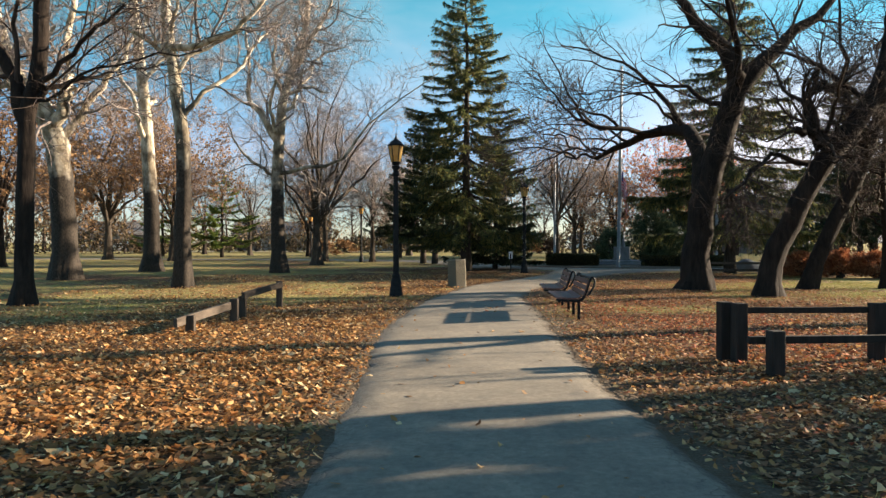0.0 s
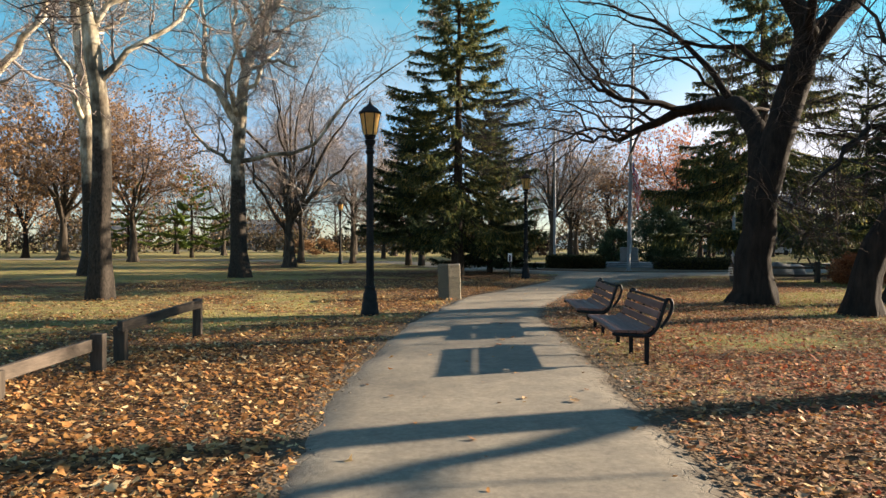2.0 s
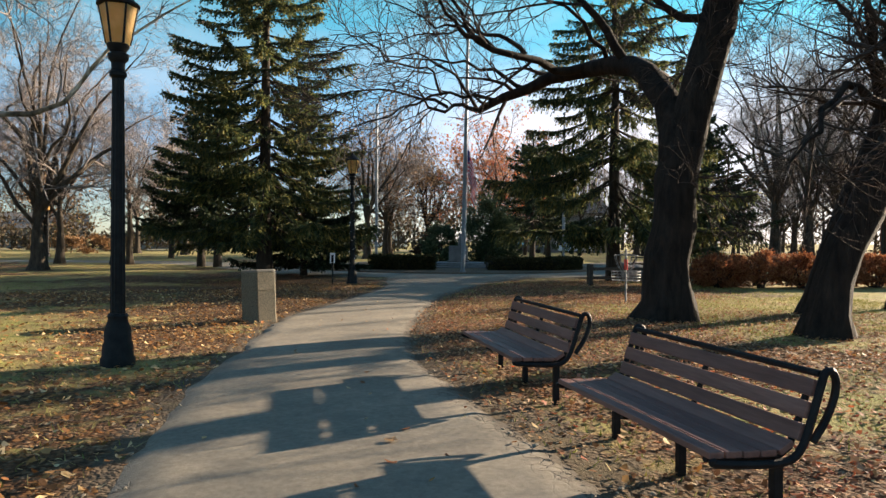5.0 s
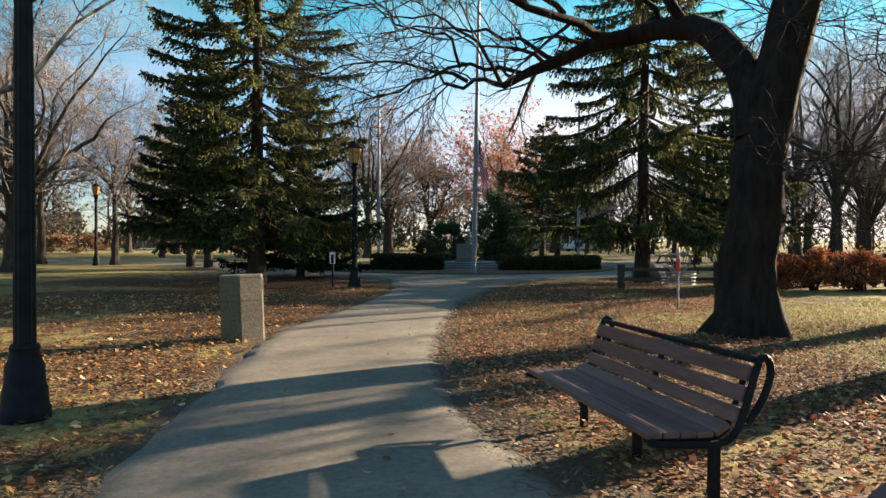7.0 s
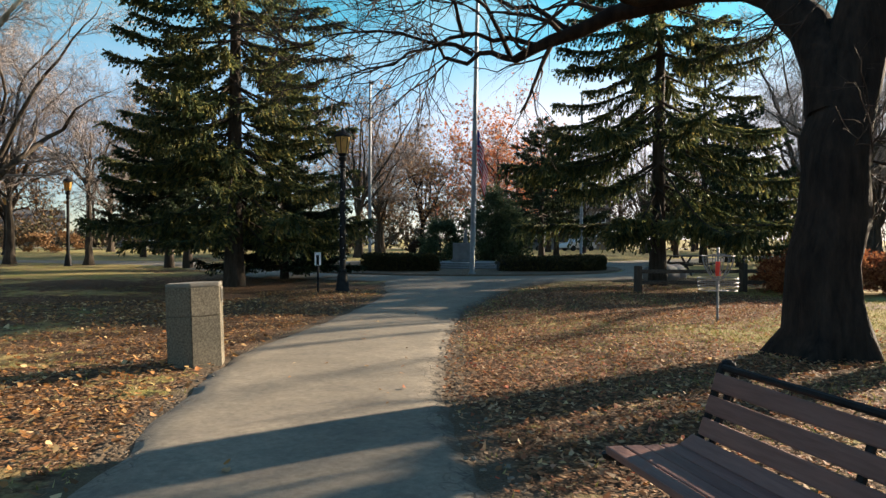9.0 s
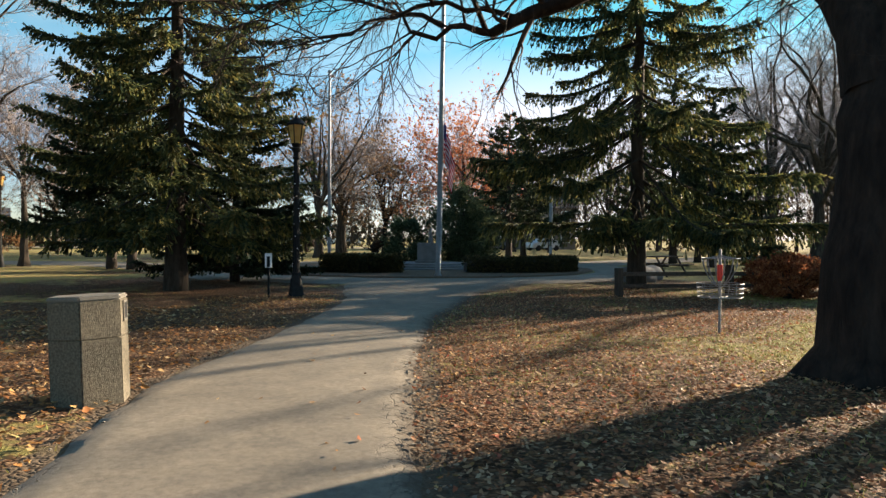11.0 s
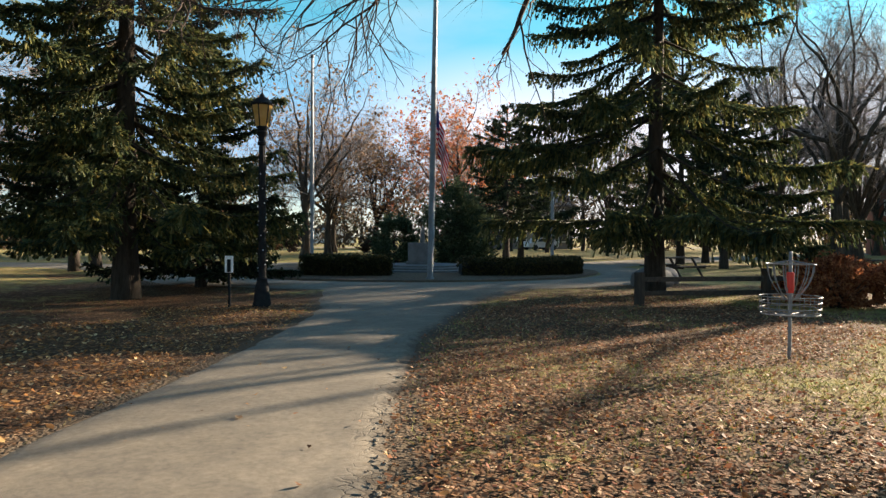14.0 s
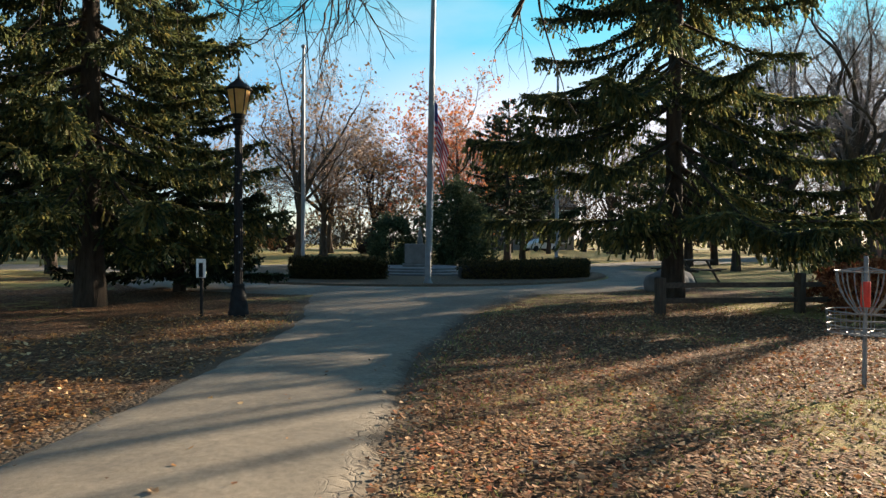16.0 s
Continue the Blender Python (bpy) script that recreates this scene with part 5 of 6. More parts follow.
# ---- benches ----
def bench(m, label):
    """Local x runs from the seat's back to its front, y along the bench, z up; its far end lies at -y."""
    root = thing("park_bench", m, label, "bench", "benches beside the path")
    y0, y1 = -0.955, 0.925
    L, mid = y1 - y0, (y0 + y1) / 2
    for y in (-0.86, 0.0, 0.86):
        bm = bmesh.new()
        box(bm, (-0.05, y, 0.16), (0.052, 0.052, 0.38), bevel=0.008)
        part("leg", bm, IRON, root, "short square dark metal leg")
        bm = bmesh.new()
        pipe(bm, [(0.36, y, 0.368), (0.14, y, 0.358), (-0.06, y, 0.355), (-0.125, y, 0.40), (-0.175, y, 0.52), (-0.235, y, 0.69), (-0.25, y, 0.745)], 0.019, 8)
        part("bracket", bm, IRON, root)
    for x, z, w in ((0.335, 0.400, 0.085), (0.237, 0.398, 0.092), (0.139, 0.394, 0.092), (0.041, 0.392, 0.092)):
        bm = bmesh.new()
        box(bm, (x, mid, z), (w, L, 0.036), bevel=0.009)
        part("seat_slat", bm, SLAT, root)
    bm = bmesh.new()
    box(bm, (0, mid, 0), (0.092, L, 0.034), pose(-0.062, 0, 0.414, 0, 33, 0), 0.009)
    part("heel_slat", bm, SLAT, root, "tilted brown slat between seat and back")
    lean = pose(-0.125, 0, 0.425, 0, -18, 0)
    for k in range(3):
        bm = bmesh.new()
        box(bm, (0, mid, 0.066 + 0.115 * k), (0.030, L, 0.089), lean, 0.009)
        part("back_slat", bm, SLAT, root)
    bm = bmesh.new()
    pipe(bm, [(-0.262, y, 0.775) for y in np.linspace(y0 + 0.01, y1 - 0.01, 9)], 0.019, 8)
    part("top_rail", bm, IRON, root, "black tubular top rail")
    for y in (y0 - 0.012, y1 + 0.012):
        bm = bmesh.new()
        line = smooth_line([(0.37, y, 0.385), (0.34, y, 0.362), (0.10, y, 0.345), (-0.06, y, 0.352), (-0.14, y, 0.42), (-0.195, y, 0.56), (-0.245, y, 0.72), (-0.272, y, 0.785), (-0.315, y, 0.785), (-0.335, y, 0.72), (-0.315, y, 0.63), (-0.265, y, 0.53), (-0.20, y, 0.44)], 40)
        pipe(bm, [tuple(p) for p in line], 0.021, 8)
        part("end_frame", bm, IRON, root, "curved black tube end frame")
    return root


def bench_pose(near, far):
    (x0, y0), (x1, y1) = near, far
    return pose((x0 + x1) / 2, (y0 + y1) / 2, 0, 0, 0, math.degrees(math.atan2(y1 - y0, x1 - x0)) - 90) @ pose(-0.05, 0, 0, 0, 0, 180)


bench(bench_pose((2.735, 13.345), (2.865, 15.07)), "brown slatted park bench with black tube frame facing the path")
bench(bench_pose((2.93, 16.17), (3.10, 17.90)), "second brown slatted park bench in the row beside the path")


# ---- lamp posts ----
def lamp_post(m, label, lights=False):
    root = thing("street_lamp", m, label, "street lamp", "lamp posts")
    bm = bmesh.new()
    lathe(bm, [(0.19, -0.05), (0.19, 0.06), (0.175, 0.09), (0.165, 0.22), (0.15, 0.26), (0.145, 0.40), (0.12, 0.46), (0.105, 0.52), (0.115, 0.55), (0.10, 0.58)], 16)
    part("base", bm, IRON, root, smooth=True)
    bm = bmesh.new()
    sides = 24
    prof = [(0.082, 0.56), (0.080, 1.2), (0.074, 2.2), (0.066, 3.30)]
    rings = []
    for r, z in prof:
        rings.append([bm.verts.new(((r if i % 2 else r * 0.9) * math.cos(2 * math.pi * i / sides), (r if i % 2 else r * 0.9) * math.sin(2 * math.pi * i / sides), z)) for i in range(sides)])
    for a, b in zip(rings, rings[1:]):
        for i in range(sides):
            bm.faces.new((a[i], a[(i + 1) % sides], b[(i + 1) % sides], b[i]))
    part("shaft", bm, IRON, root, "fluted black shaft")
    bm = bmesh.new()
    lathe(bm, [(0.066, 3.28), (0.095, 3.31), (0.095, 3.35), (0.075, 3.37), (0.075, 3.46), (0.11, 3.50), (0.115, 3.56), (0.08, 3.58), (0.12, 3.64), (0.125, 3.67)], 16)
    part("collar", bm, IRON, root, smooth=True)
    lantern = new("lantern")
    lantern.parent = root
    tagged(lantern, "tapered lantern with amber panes")
    n = 6
    lo, hi, z0, z1 = 0.125, 0.205, 3.67, 4.12
    for k in range(n):
        a0, a1 = 2 * math.pi * k / n, 2 * math.pi * (k + 1) / n
        bm = bmesh.new()
        q = [Vector((r * math.cos(a), r * math.sin(a), z)) for r, a, z in ((lo, a0, z0), (lo, a1, z0), (hi, a1, z1), (hi, a0, z1))]
        nrm = (q[1] - q[0]).cross(q[3] - q[0]).normalized() * 0.006
        lo4, hi4 = [bm.verts.new(v - nrm) for v in q], [bm.verts.new(v + nrm) for v in q]
        bm.faces.new(lo4)
        bm.faces.new(hi4)
        for i in range(4):
            bm.faces.new((lo4[i], lo4[(i + 1) % 4], hi4[(i + 1) % 4], hi4[i]))
        part("pane", bm, LANTERN, lantern, "amber glass pane")
        bm = bmesh.new()
        pipe(bm, [(lo * 1.02 * math.cos(a0), lo * 1.02 * math.sin(a0), z0), (hi * 1.02 * math.cos(a0), hi * 1.02 * math.sin(a0), z1)], 0.013, 6)
        part("glazing_bar", bm, IRON, lantern)
    bm = bmesh.new()
    lathe(bm, [(0.20, 4.10), (0.235, 4.11), (0.235, 4.135), (0.21, 4.15), (0.15, 4.22), (0.085, 4.265), (0.06, 4.29), (0.05, 4.31)], 18)
    part("cap", bm, IRON, lantern, "black domed cap", smooth=True)
    bm = bmesh.new()
    lathe(bm, [(0.03, 4.30), (0.035, 4.33), (0.018, 4.36), (0.014, 4.40), (0.004, 4.47)], 10)
    part("finial", bm, IRON, lantern, smooth=True)
    if lights:
        bm = bmesh.new()
        turn = [(0.095 * math.cos(a), 0.095 * math.sin(a), 0.6 + 2.5 * a / 50) for a in np.linspace(0, 50, 220)]
        pipe(bm, turn, 0.003, 4)
        part("light_string", bm, IRON, root, "dark cord of fairy lights wound round the shaft")
        for k in range(34):
            a = 50 * (k + 0.5) / 34
            bm = bmesh.new()
            bmesh.ops.create_icosphere(bm, subdivisions=1, radius=0.014, matrix=Matrix.Translation((0.108 * math.cos(a), 0.108 * math.sin(a), 0.6 + 2.5 * a / 50)))
            part("bulb", bm, WHITE_PAINT, root)
    return root


lamp_post(pose(-1.07, 19.35, 0), "black iron lamp post with an amber lantern")
lamp_post(pose(4.29, 33.75, 0), "black lamp post with amber lantern wound with fairy lights", True)
copy_far = lamp_post(pose(-5.6, 53.6, 0), "distant black lamp post on the far lawn")
copy_thing(copy_far, pose(-12.7, 72.4, 0))


# ---- concrete bin ----
def hexagon(bm, side, z0, z1, bevel=0.0, top=1.0):
    """An upright six-sided block; side is its face's width."""
    low = [bm.verts.new((side * math.cos(math.pi * k / 3), side * math.sin(math.pi * k / 3), z0)) for k in range(6)]
    high = [bm.verts.new((v.co.x * top, v.co.y * top, z1)) for v in low]
    for k in range(6):
        bm.faces.new((low[k], low[(k + 1) % 6], high[(k + 1) % 6], high[k]))
    bm.faces.new(list(reversed(low)))
    bm.faces.new(high)
    if bevel:
        bmesh.ops.bevel(bm, geom=list(bm.edges), offset=bevel, segments=2, affect="EDGES")
    return bm


def litter_bin(m):
    root = thing("litter_bin", m, "six-sided concrete litter bin of exposed aggregate, leaning slightly", "bin")
    side = 0.335
    bm = bmesh.new()
    hexagon(bm, side - 0.022, -0.08, 0.87)
    part("core", bm, AGGREGATE, root)
    for z0, z1 in ((-0.06, 0.530), (0.537, 0.857)):
        for k in range(6):
            r = pose(0, 0, 0, 0, 0, 60 * k + 30)
            bm = bmesh.new()
            box(bm, (side * 0.866 - 0.014, 0, (z0 + z1) / 2), (0.026, side - 0.012, z1 - z0), r, 0.005)
            part("panel", bm, AGGREGATE, root, "rough pebbled panel")
    bm = bmesh.new()
    hexagon(bm, side + 0.004, 0.859, 0.90, 0.012, 0.985)
    part("top_slab", bm, CONCRETE, root, "smooth worn concrete top")
    r = pose(0, 0, 0, 0, 0, 30)
    # No hole is cut: a near-black plate gives the opening's shade.
    bm = bmesh.new()
    box(bm, (side * 0.866 + 0.001, 0.02, 0.75), (0.012, 0.13, 0.14), r, 0.003)
    part("slot", bm, VOID_SHADE, root, "dark plate painted as the shaded square opening in one side")
    bm = bmesh.new()
    for y, z, w, h in ((0.02, 0.83, 0.17, 0.02), (0.02, 0.67, 0.17, 0.02), (-0.055, 0.75, 0.02, 0.14), (0.095, 0.75, 0.02, 0.14)):
        box(bm, (side * 0.866 + 0.004, y, z), (0.014, w, h), r, 0.003)
    part("slot_rim", bm, CONCRETE, root, "raised concrete rim round the opening")
    return root


litter_bin(pose(0.75, 23.57, 0) @ pose(0, 0, 0, 0, -2.4, -37))


# ---- timber barriers ----
def post(bm, x, y, h, w=0.15, turn=0):
    return box(bm, (0, 0, h / 2 - 0.1), (w, w, h + 0.2), pose(x, y, 0, 0, 0, turn), 0.014)


def rail(bm, a, b, z, tall=0.16, thick=0.07):
    z0, z1 = z if isinstance(z, tuple) else (z, z)
    a, b = Vector((*a, z0)), Vector((*b, z1))
    d = b - a
    ang = math.degrees(math.atan2(d.y, d.x)) - 90
    tip = math.degrees(math.atan2(d.z, math.hypot(d.x, d.y)))
    mid = (a + b) / 2
    return box(bm, (0, 0, 0), (thick, d.length, tall), pose(mid.x, mid.y, mid.z, 0, 0, ang) @ pose(0, 0, 0, tip, 0, 0), 0.012)


def barrier(label, posts, rails, group="timber barriers", post_mat=POST_WOOD, rail_mat=RAIL_WOOD):
    root = thing("timber_barrier", pose(posts[0][0], posts[0][1], 0), label, "fence", group)
    ox, oy = posts[0][0], posts[0][1]
    for x, y, h, w in posts:
        bm = bmesh.new()
        post(bm, x - ox, y - oy, h, w, 4)
        part("post", bm, post_mat, root)
    for (ax, ay), (bx, by), z, tall in rails:
        bm = bmesh.new()
        rail(bm, (ax - ox, ay - oy), (bx - ox, by - oy), z, tall)
        part("rail", bm, rail_mat, root)
    return root


barrier("low weathered timber barrier beside the leafy verge", [(-3.54, 16.05, 0.58, 0.13), (-3.72, 13.64, 0.43, 0.14), (-3.68, 12.95, 0.43, 0.14), (-3.97, 11.48, 0.275, 0.14)],
        [((-3.48, 16.0), (-3.67, 13.5), (0.51, 0.44), 0.13), ((-3.70, 13.1), (-4.10, 11.15), (0.32, 0.185), 0.14)])
barrier("dark timber barrier with two rails at the path's entrance", [(3.58, 8.66, 0.72, 0.15), (3.68, 8.47, 0.72, 0.15), (5.42, 8.57, 0.71, 0.15), (5.62, 8.62, 0.71, 0.13), (3.68, 7.56, 0.50, 0.15), (9.45, 8.75, 0.71, 0.15), (9.45, 8.12, 0.50, 0.15)],
        [((3.66, 8.6), (9.5, 8.75), 0.62, 0.075), ((3.42, 7.65), (9.5, 8.05), 0.385, 0.085)], post_mat=DARK_TIMBER, rail_mat=DARK_TIMBER)
barrier("low rustic rail fence under the spruce", [(11.85, 31.35, 0.70, 0.16), (14.8, 30.75, 0.78, 0.16), (17.6, 30.2, 0.75, 0.16), (20.6, 29.9, 0.75, 0.16)],
        [((11.85, 31.35), (14.8, 30.75), 0.55, 0.10), ((11.85, 31.35), (14.8, 30.75), 0.25, 0.10), ((14.8, 30.75), (17.6, 30.2), 0.55, 0.10), ((14.8, 30.75), (17.6, 30.2), 0.25, 0.10), ((17.6, 30.2), (20.6, 29.9), 0.55, 0.10)])


# ---- small sign ----
def small_sign(m):
    root = thing("small_sign", m, "small white-framed sign on a dark post", "sign")
    bm = bmesh.new()
    box(bm, (0, 0, 0.48), (0.05, 0.05, 1.06), None, 0.006)
    part("post", bm, IRON, root)
    bm = bmesh.new()
    box(bm, (0, -0.035, 0.86), (0.17, 0.015, 0.34), None, 0.004)
    part("plate", bm, WHITE_PAINT, root, "white plate")
    bm = bmesh.new()
    box(bm, (0, -0.047, 0.83), (0.075, 0.006, 0.26), None, 0.002)
    part("marking", bm, IRON, root, "dark upright bar on the plate")
    return root


small_sign(pose(3.66, 33.9, 0, 0, 0, -20))


# ---- disc golf basket ----
def disc_basket(m):
    root = thing("disc_golf_basket", m, "galvanised disc golf basket with hanging chains and a red sleeve", "basket")
    bm = bmesh.new()
    lathe(bm, [(0.022, -0.1), (0.022, 1.27), (0.016, 1.28)], 10)
    part("pole", bm, STEEL, root, smooth=True)
    bm = bmesh.new()
    lathe(bm, [(0.042, 0.78), (0.044, 0.79), (0.044, 1.02), (0.04, 1.03)], 12)
    part("sleeve", bm, RED_PLASTIC, root, "red sleeve on the pole", smooth=True)

    def hoop(r, z, t, name):
        bm = bmesh.new()
        pipe(bm, [(r * math.cos(a), r * math.sin(a), z) for a in np.linspace(0, 2 * math.pi, 33)[:-1]], t, 6, True)
        part(name, bm, STEEL, root)

    tray = ((0.345, 0.74), (0.34, 0.67), (0.335, 0.60), (0.325, 0.53))
    for r, z in tray:
        hoop(r, z, 0.0065, "tray_hoop")
    hoop(0.16, 0.52, 0.005, "tray_hoop")
    for k in range(16):
        a = 2 * math.pi * k / 16
        bm = bmesh.new()
        pipe(bm, [(0.03 * math.cos(a), 0.03 * math.sin(a), 0.52), (0.325 * math.cos(a), 0.325 * math.sin(a), 0.52), (0.345 * math.cos(a), 0.345 * math.sin(a), 0.74)], 0.0045, 5)
        part("tray_wire", bm, STEEL, root)
    hoop(0.275, 1.13, 0.008, "top_hoop")
    for k in range(4):
        a = 2 * math.pi * k / 4
        bm = bmesh.new()
        pipe(bm, [(0.02 * math.cos(a), 0.02 * math.sin(a), 1.17), (0.275 * math.cos(a), 0.275 * math.sin(a), 1.13)], 0.008, 5)
        part("top_arm", bm, STEEL, root)
    for k in range(12):
        a = 2 * math.pi * k / 12
        bm = bmesh.new()
        q = np.linspace(0, 1, 9)
        pts = [((0.262 - 0.205 * u ** 1.6) * math.cos(a), (0.262 - 0.205 * u ** 1.6) * math.sin(a), 1.125 - 0.43 * u ** 0.8) for u in q]
        pipe(bm, pts, [0.009 if i % 2 else 0.005 for i in range(9)], 5)
        part("chain", bm, STEEL, root, "hanging chain")
    return root


disc_basket(pose(9.38, 25.27, 0))


# ---- the flagpole island ----
def flagpole(name, x, y, h, r, label, cloth=False, lean=0.0):
    root = thing(name, pose(x, y, 0, 0, lean, 0), label, "flagpole", "flagpoles")
    bm = bmesh.new()
    lathe(bm, [(r * 1.5, -0.05), (r * 1.5, 0.08), (r, 0.14), (r * 0.95, h * 0.5), (r * 0.6, h)], 14)
    part("pole", bm, POLE_PAINT, root, smooth=True)
    bm = bmesh.new()
    bmesh.ops.create_uvsphere(bm, u_segments=10, v_segments=6, radius=0.09, matrix=Matrix.Translation((0, 0, h + 0.07)))
    part("ball", bm, POLE_PAINT, root, smooth=True)
    bm = bmesh.new()
    pipe(bm, [(r + 0.03, 0.02, 1.0), (r + 0.02, 0.02, h * 0.5), (r * 0.6 + 0.03, 0.02, h)], 0.006, 4)
    part("halyard", bm, WHITE_PAINT, root)
    return root


def flag_mat():
    k = Mat("striped_flag_cloth", 0.8, 0, 0.2)
    uv = k.n.new("ShaderNodeUVMap")
    sep = k.n.new("ShaderNodeSeparateXYZ")
    k.l.new(uv.outputs["UV"], sep.inputs[0])
    stripe = k.math("GREATER_THAN", k.math("FRACT", k.math("MULTIPLY", sep.outputs["Y"], 6.5)), 0.5)
    c = k.mix(stripe, (0.42, 0.014, 0.030), (0.58, 0.52, 0.53))
    blue = k.math("MULTIPLY", k.math("LESS_THAN", sep.outputs["X"], 0.36), k.math("GREATER_THAN", sep.outputs["Y"], 0.52))
    k.colour(k.mix(blue, c, (0.03, 0.04, 0.14)))
    t = k.n.new("ShaderNodeBsdfTranslucent")
    k.l.new(k.mix(blue, c, (0.03, 0.04, 0.14)), t.inputs["Color"])
    m = k.n.new("ShaderNodeMixShader")
    m.inputs["Fac"].default_value = 0.25
    k.l.new(k.b.outputs[0], m.inputs[1])
    k.l.new(t.outputs[0], m.inputs[2])
    k.l.new(m.outputs[0], k.n["Material Output"].inputs["Surface"])
    return k.m


def hanging_flag(x, y, top):
    """A flag hanging limp from its pole: folds bunch it towards the halyard."""
    bm = bmesh.new()
    uvl = bm.loops.layers.uv.new("UVMap")
    nu, nv, W, H = 26, 20, 1.9, 1.15
    grid = []
    for i in range(nu + 1):
        u = i / nu
        col = []
        for j in range(nv + 1):
            v = j / nv
            s = u * W
            out = 0.07 + 0.17 * s * (0.75 + 0.5 * v)
            fold = 0.13 * math.sin(9.0 * u + 1.5 * v) * (0.25 + u)
            drop = 0.92 * s * (0.45 + 0.45 * u)
            col.append(bm.verts.new((out + 0.04 * math.sin(14 * u), fold, top - H * (1 - v) * (1 - 0.12 * u) - drop)))
        grid.append(col)
    for i in range(nu):
        for j in range(nv):
            f = bm.faces.new((grid[i][j], grid[i + 1][j], grid[i + 1][j + 1], grid[i][j + 1]))
            for lp, (a, b) in zip(f.loops, ((i, j), (i + 1, j), (i + 1, j + 1), (i, j + 1))):
                lp[uvl].uv = (a / nu, b / nv)
    ob = part("flag", bm, flag_mat(), None, smooth=True)
    ob.matrix_world = pose(x, y, 0, 0, 0, -25)
    tagged(ob, "red and white striped flag hanging limp from the flagpole", "flag")


flagpole("flagpole", 10.6, 40.6, 11.5, 0.095, "tall grey flagpole at the edge of the island", lean=0.9)
hanging_flag(10.72, 40.6, 5.6)
flagpole("flagpole", 8.05, 47.3, 8.6, 0.075, "bare grey flagpole behind the hedge")
flagpole("flagpole", 18.6, 46.3, 8.6, 0.075, "grey flagpole beyond the hedge")


def island():
    cx, cy = ISLAND
    bm = bmesh.new()
    top, low = [], []
    for k in range(72):
        a = 2 * math.pi * k / 72
        r = RING_IN + 0.10 + 0.03 * math.sin(9 * a)
        low.append(bm.verts.new((cx + r * math.cos(a), cy + r * math.sin(a), -0.05)))
        top.append(bm.verts.new((cx + (r - 0.10) * math.cos(a), cy + (r - 0.10) * math.sin(a), 0.045)))
    mid = [bm.verts.new((cx + 4.2 * math.cos(2 * math.pi * k / 72), cy + 4.2 * math.sin(2 * math.pi * k / 72), 0.09)) for k in range(72)]
    for k in range(72):
        j = (k + 1) % 72
        bm.faces.new((low[k], low[j], top[j], top[k]))
        bm.faces.new((top[k], top[j], mid[j], mid[k]))
    bm.faces.new(mid)
    tagged(part("flower_bed", bm, MULCH), "round bed of leafy mulch inside the ring path", "flower bed", kind="structure")
    for n, (r, z) in enumerate(((2.6, 0.16), (2.15, 0.24), (1.7, 0.32))):
        bm = bmesh.new()
        lathe(bm, [(r, -0.02 + 0.09 * n), (r, z - 0.015), (r - 0.015, z)], 40, pose(cx, cy - 1.4, 0))
        tagged(part("step", bm, STONE), "round pale stone step of the monument", "step", "monument steps", "structure")


island()


def box_hedge(label, line, tall, seed):
    """A clipped hedge along a line on the island."""
    rng = np.random.default_rng(seed)
    c = smooth_line(line, 25)
    ox, oy = c[12]
    root = thing("box_hedge", pose(ox, oy, 0), label, "hedge", "island hedges")
    tang = np.gradient(c, axis=0)
    tang /= np.linalg.norm(tang, axis=1, keepdims=True)
    out = np.stack([tang[:, 1], -tang[:, 0]], axis=1)
    # Solid core; its near-black colour stands for shade behind the leaves.
    bm = bmesh.new()
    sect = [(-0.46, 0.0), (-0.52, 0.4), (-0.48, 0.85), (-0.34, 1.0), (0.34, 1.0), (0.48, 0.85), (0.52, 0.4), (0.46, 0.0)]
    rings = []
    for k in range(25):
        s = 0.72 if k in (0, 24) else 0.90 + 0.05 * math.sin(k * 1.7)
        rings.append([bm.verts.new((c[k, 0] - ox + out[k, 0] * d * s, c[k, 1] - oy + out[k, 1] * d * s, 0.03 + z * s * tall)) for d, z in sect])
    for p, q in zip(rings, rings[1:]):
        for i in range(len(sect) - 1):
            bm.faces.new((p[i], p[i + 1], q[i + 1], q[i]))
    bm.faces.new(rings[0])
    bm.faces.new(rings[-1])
    part("body", bm, VOID_SHADE, root, "solid core, shade among inner twigs put into its colour")
    n = 6500
    s = rng.random(n) * 24
    i = np.minimum(s.astype(int), 23)
    u = (s - i)[:, None]
    p, o = c[i] * (1 - u) + c[i + 1] * u, out[i]
    t = rng.random(n) * 3.0
    d = np.where(t < 1, -0.52, np.where(t < 2, -0.52 + 1.04 * (t - 1), 0.52)) + rng.normal(size=n) * 0.035
    z = np.where(t < 1, tall * t, np.where(t < 2, tall, tall * (t - 2))) + 0.03 + rng.normal(size=n) * 0.03 + 0.025 * np.sin(s * 1.9)
    at = np.column_stack([p - np.array([[ox, oy]]) + o * d[:, None], np.maximum(z, 0.06)])
    way = np.column_stack([o * np.sign(d)[:, None] * 0.5, np.full(n, 0.5)]) + rng.normal(size=(n, 3)) * 0.6
    v, f = sprays(rng, at, way, 0.10, 0.040)
    tagged(raw_mesh("leaves", v, f, HEDGE_LEAVES, root), kind="stuff")


box_hedge("low clipped dark box hedge edging the island", [(7.3, 44.5), (8.6, 43.5), (10.05, 43.2)], 0.62, 81)
box_hedge("low clipped box hedge on the island's sunny side", [(12.5, 42.5), (14.6, 42.0), (16.6, 42.35), (17.3, 43.0)], 0.55, 82)


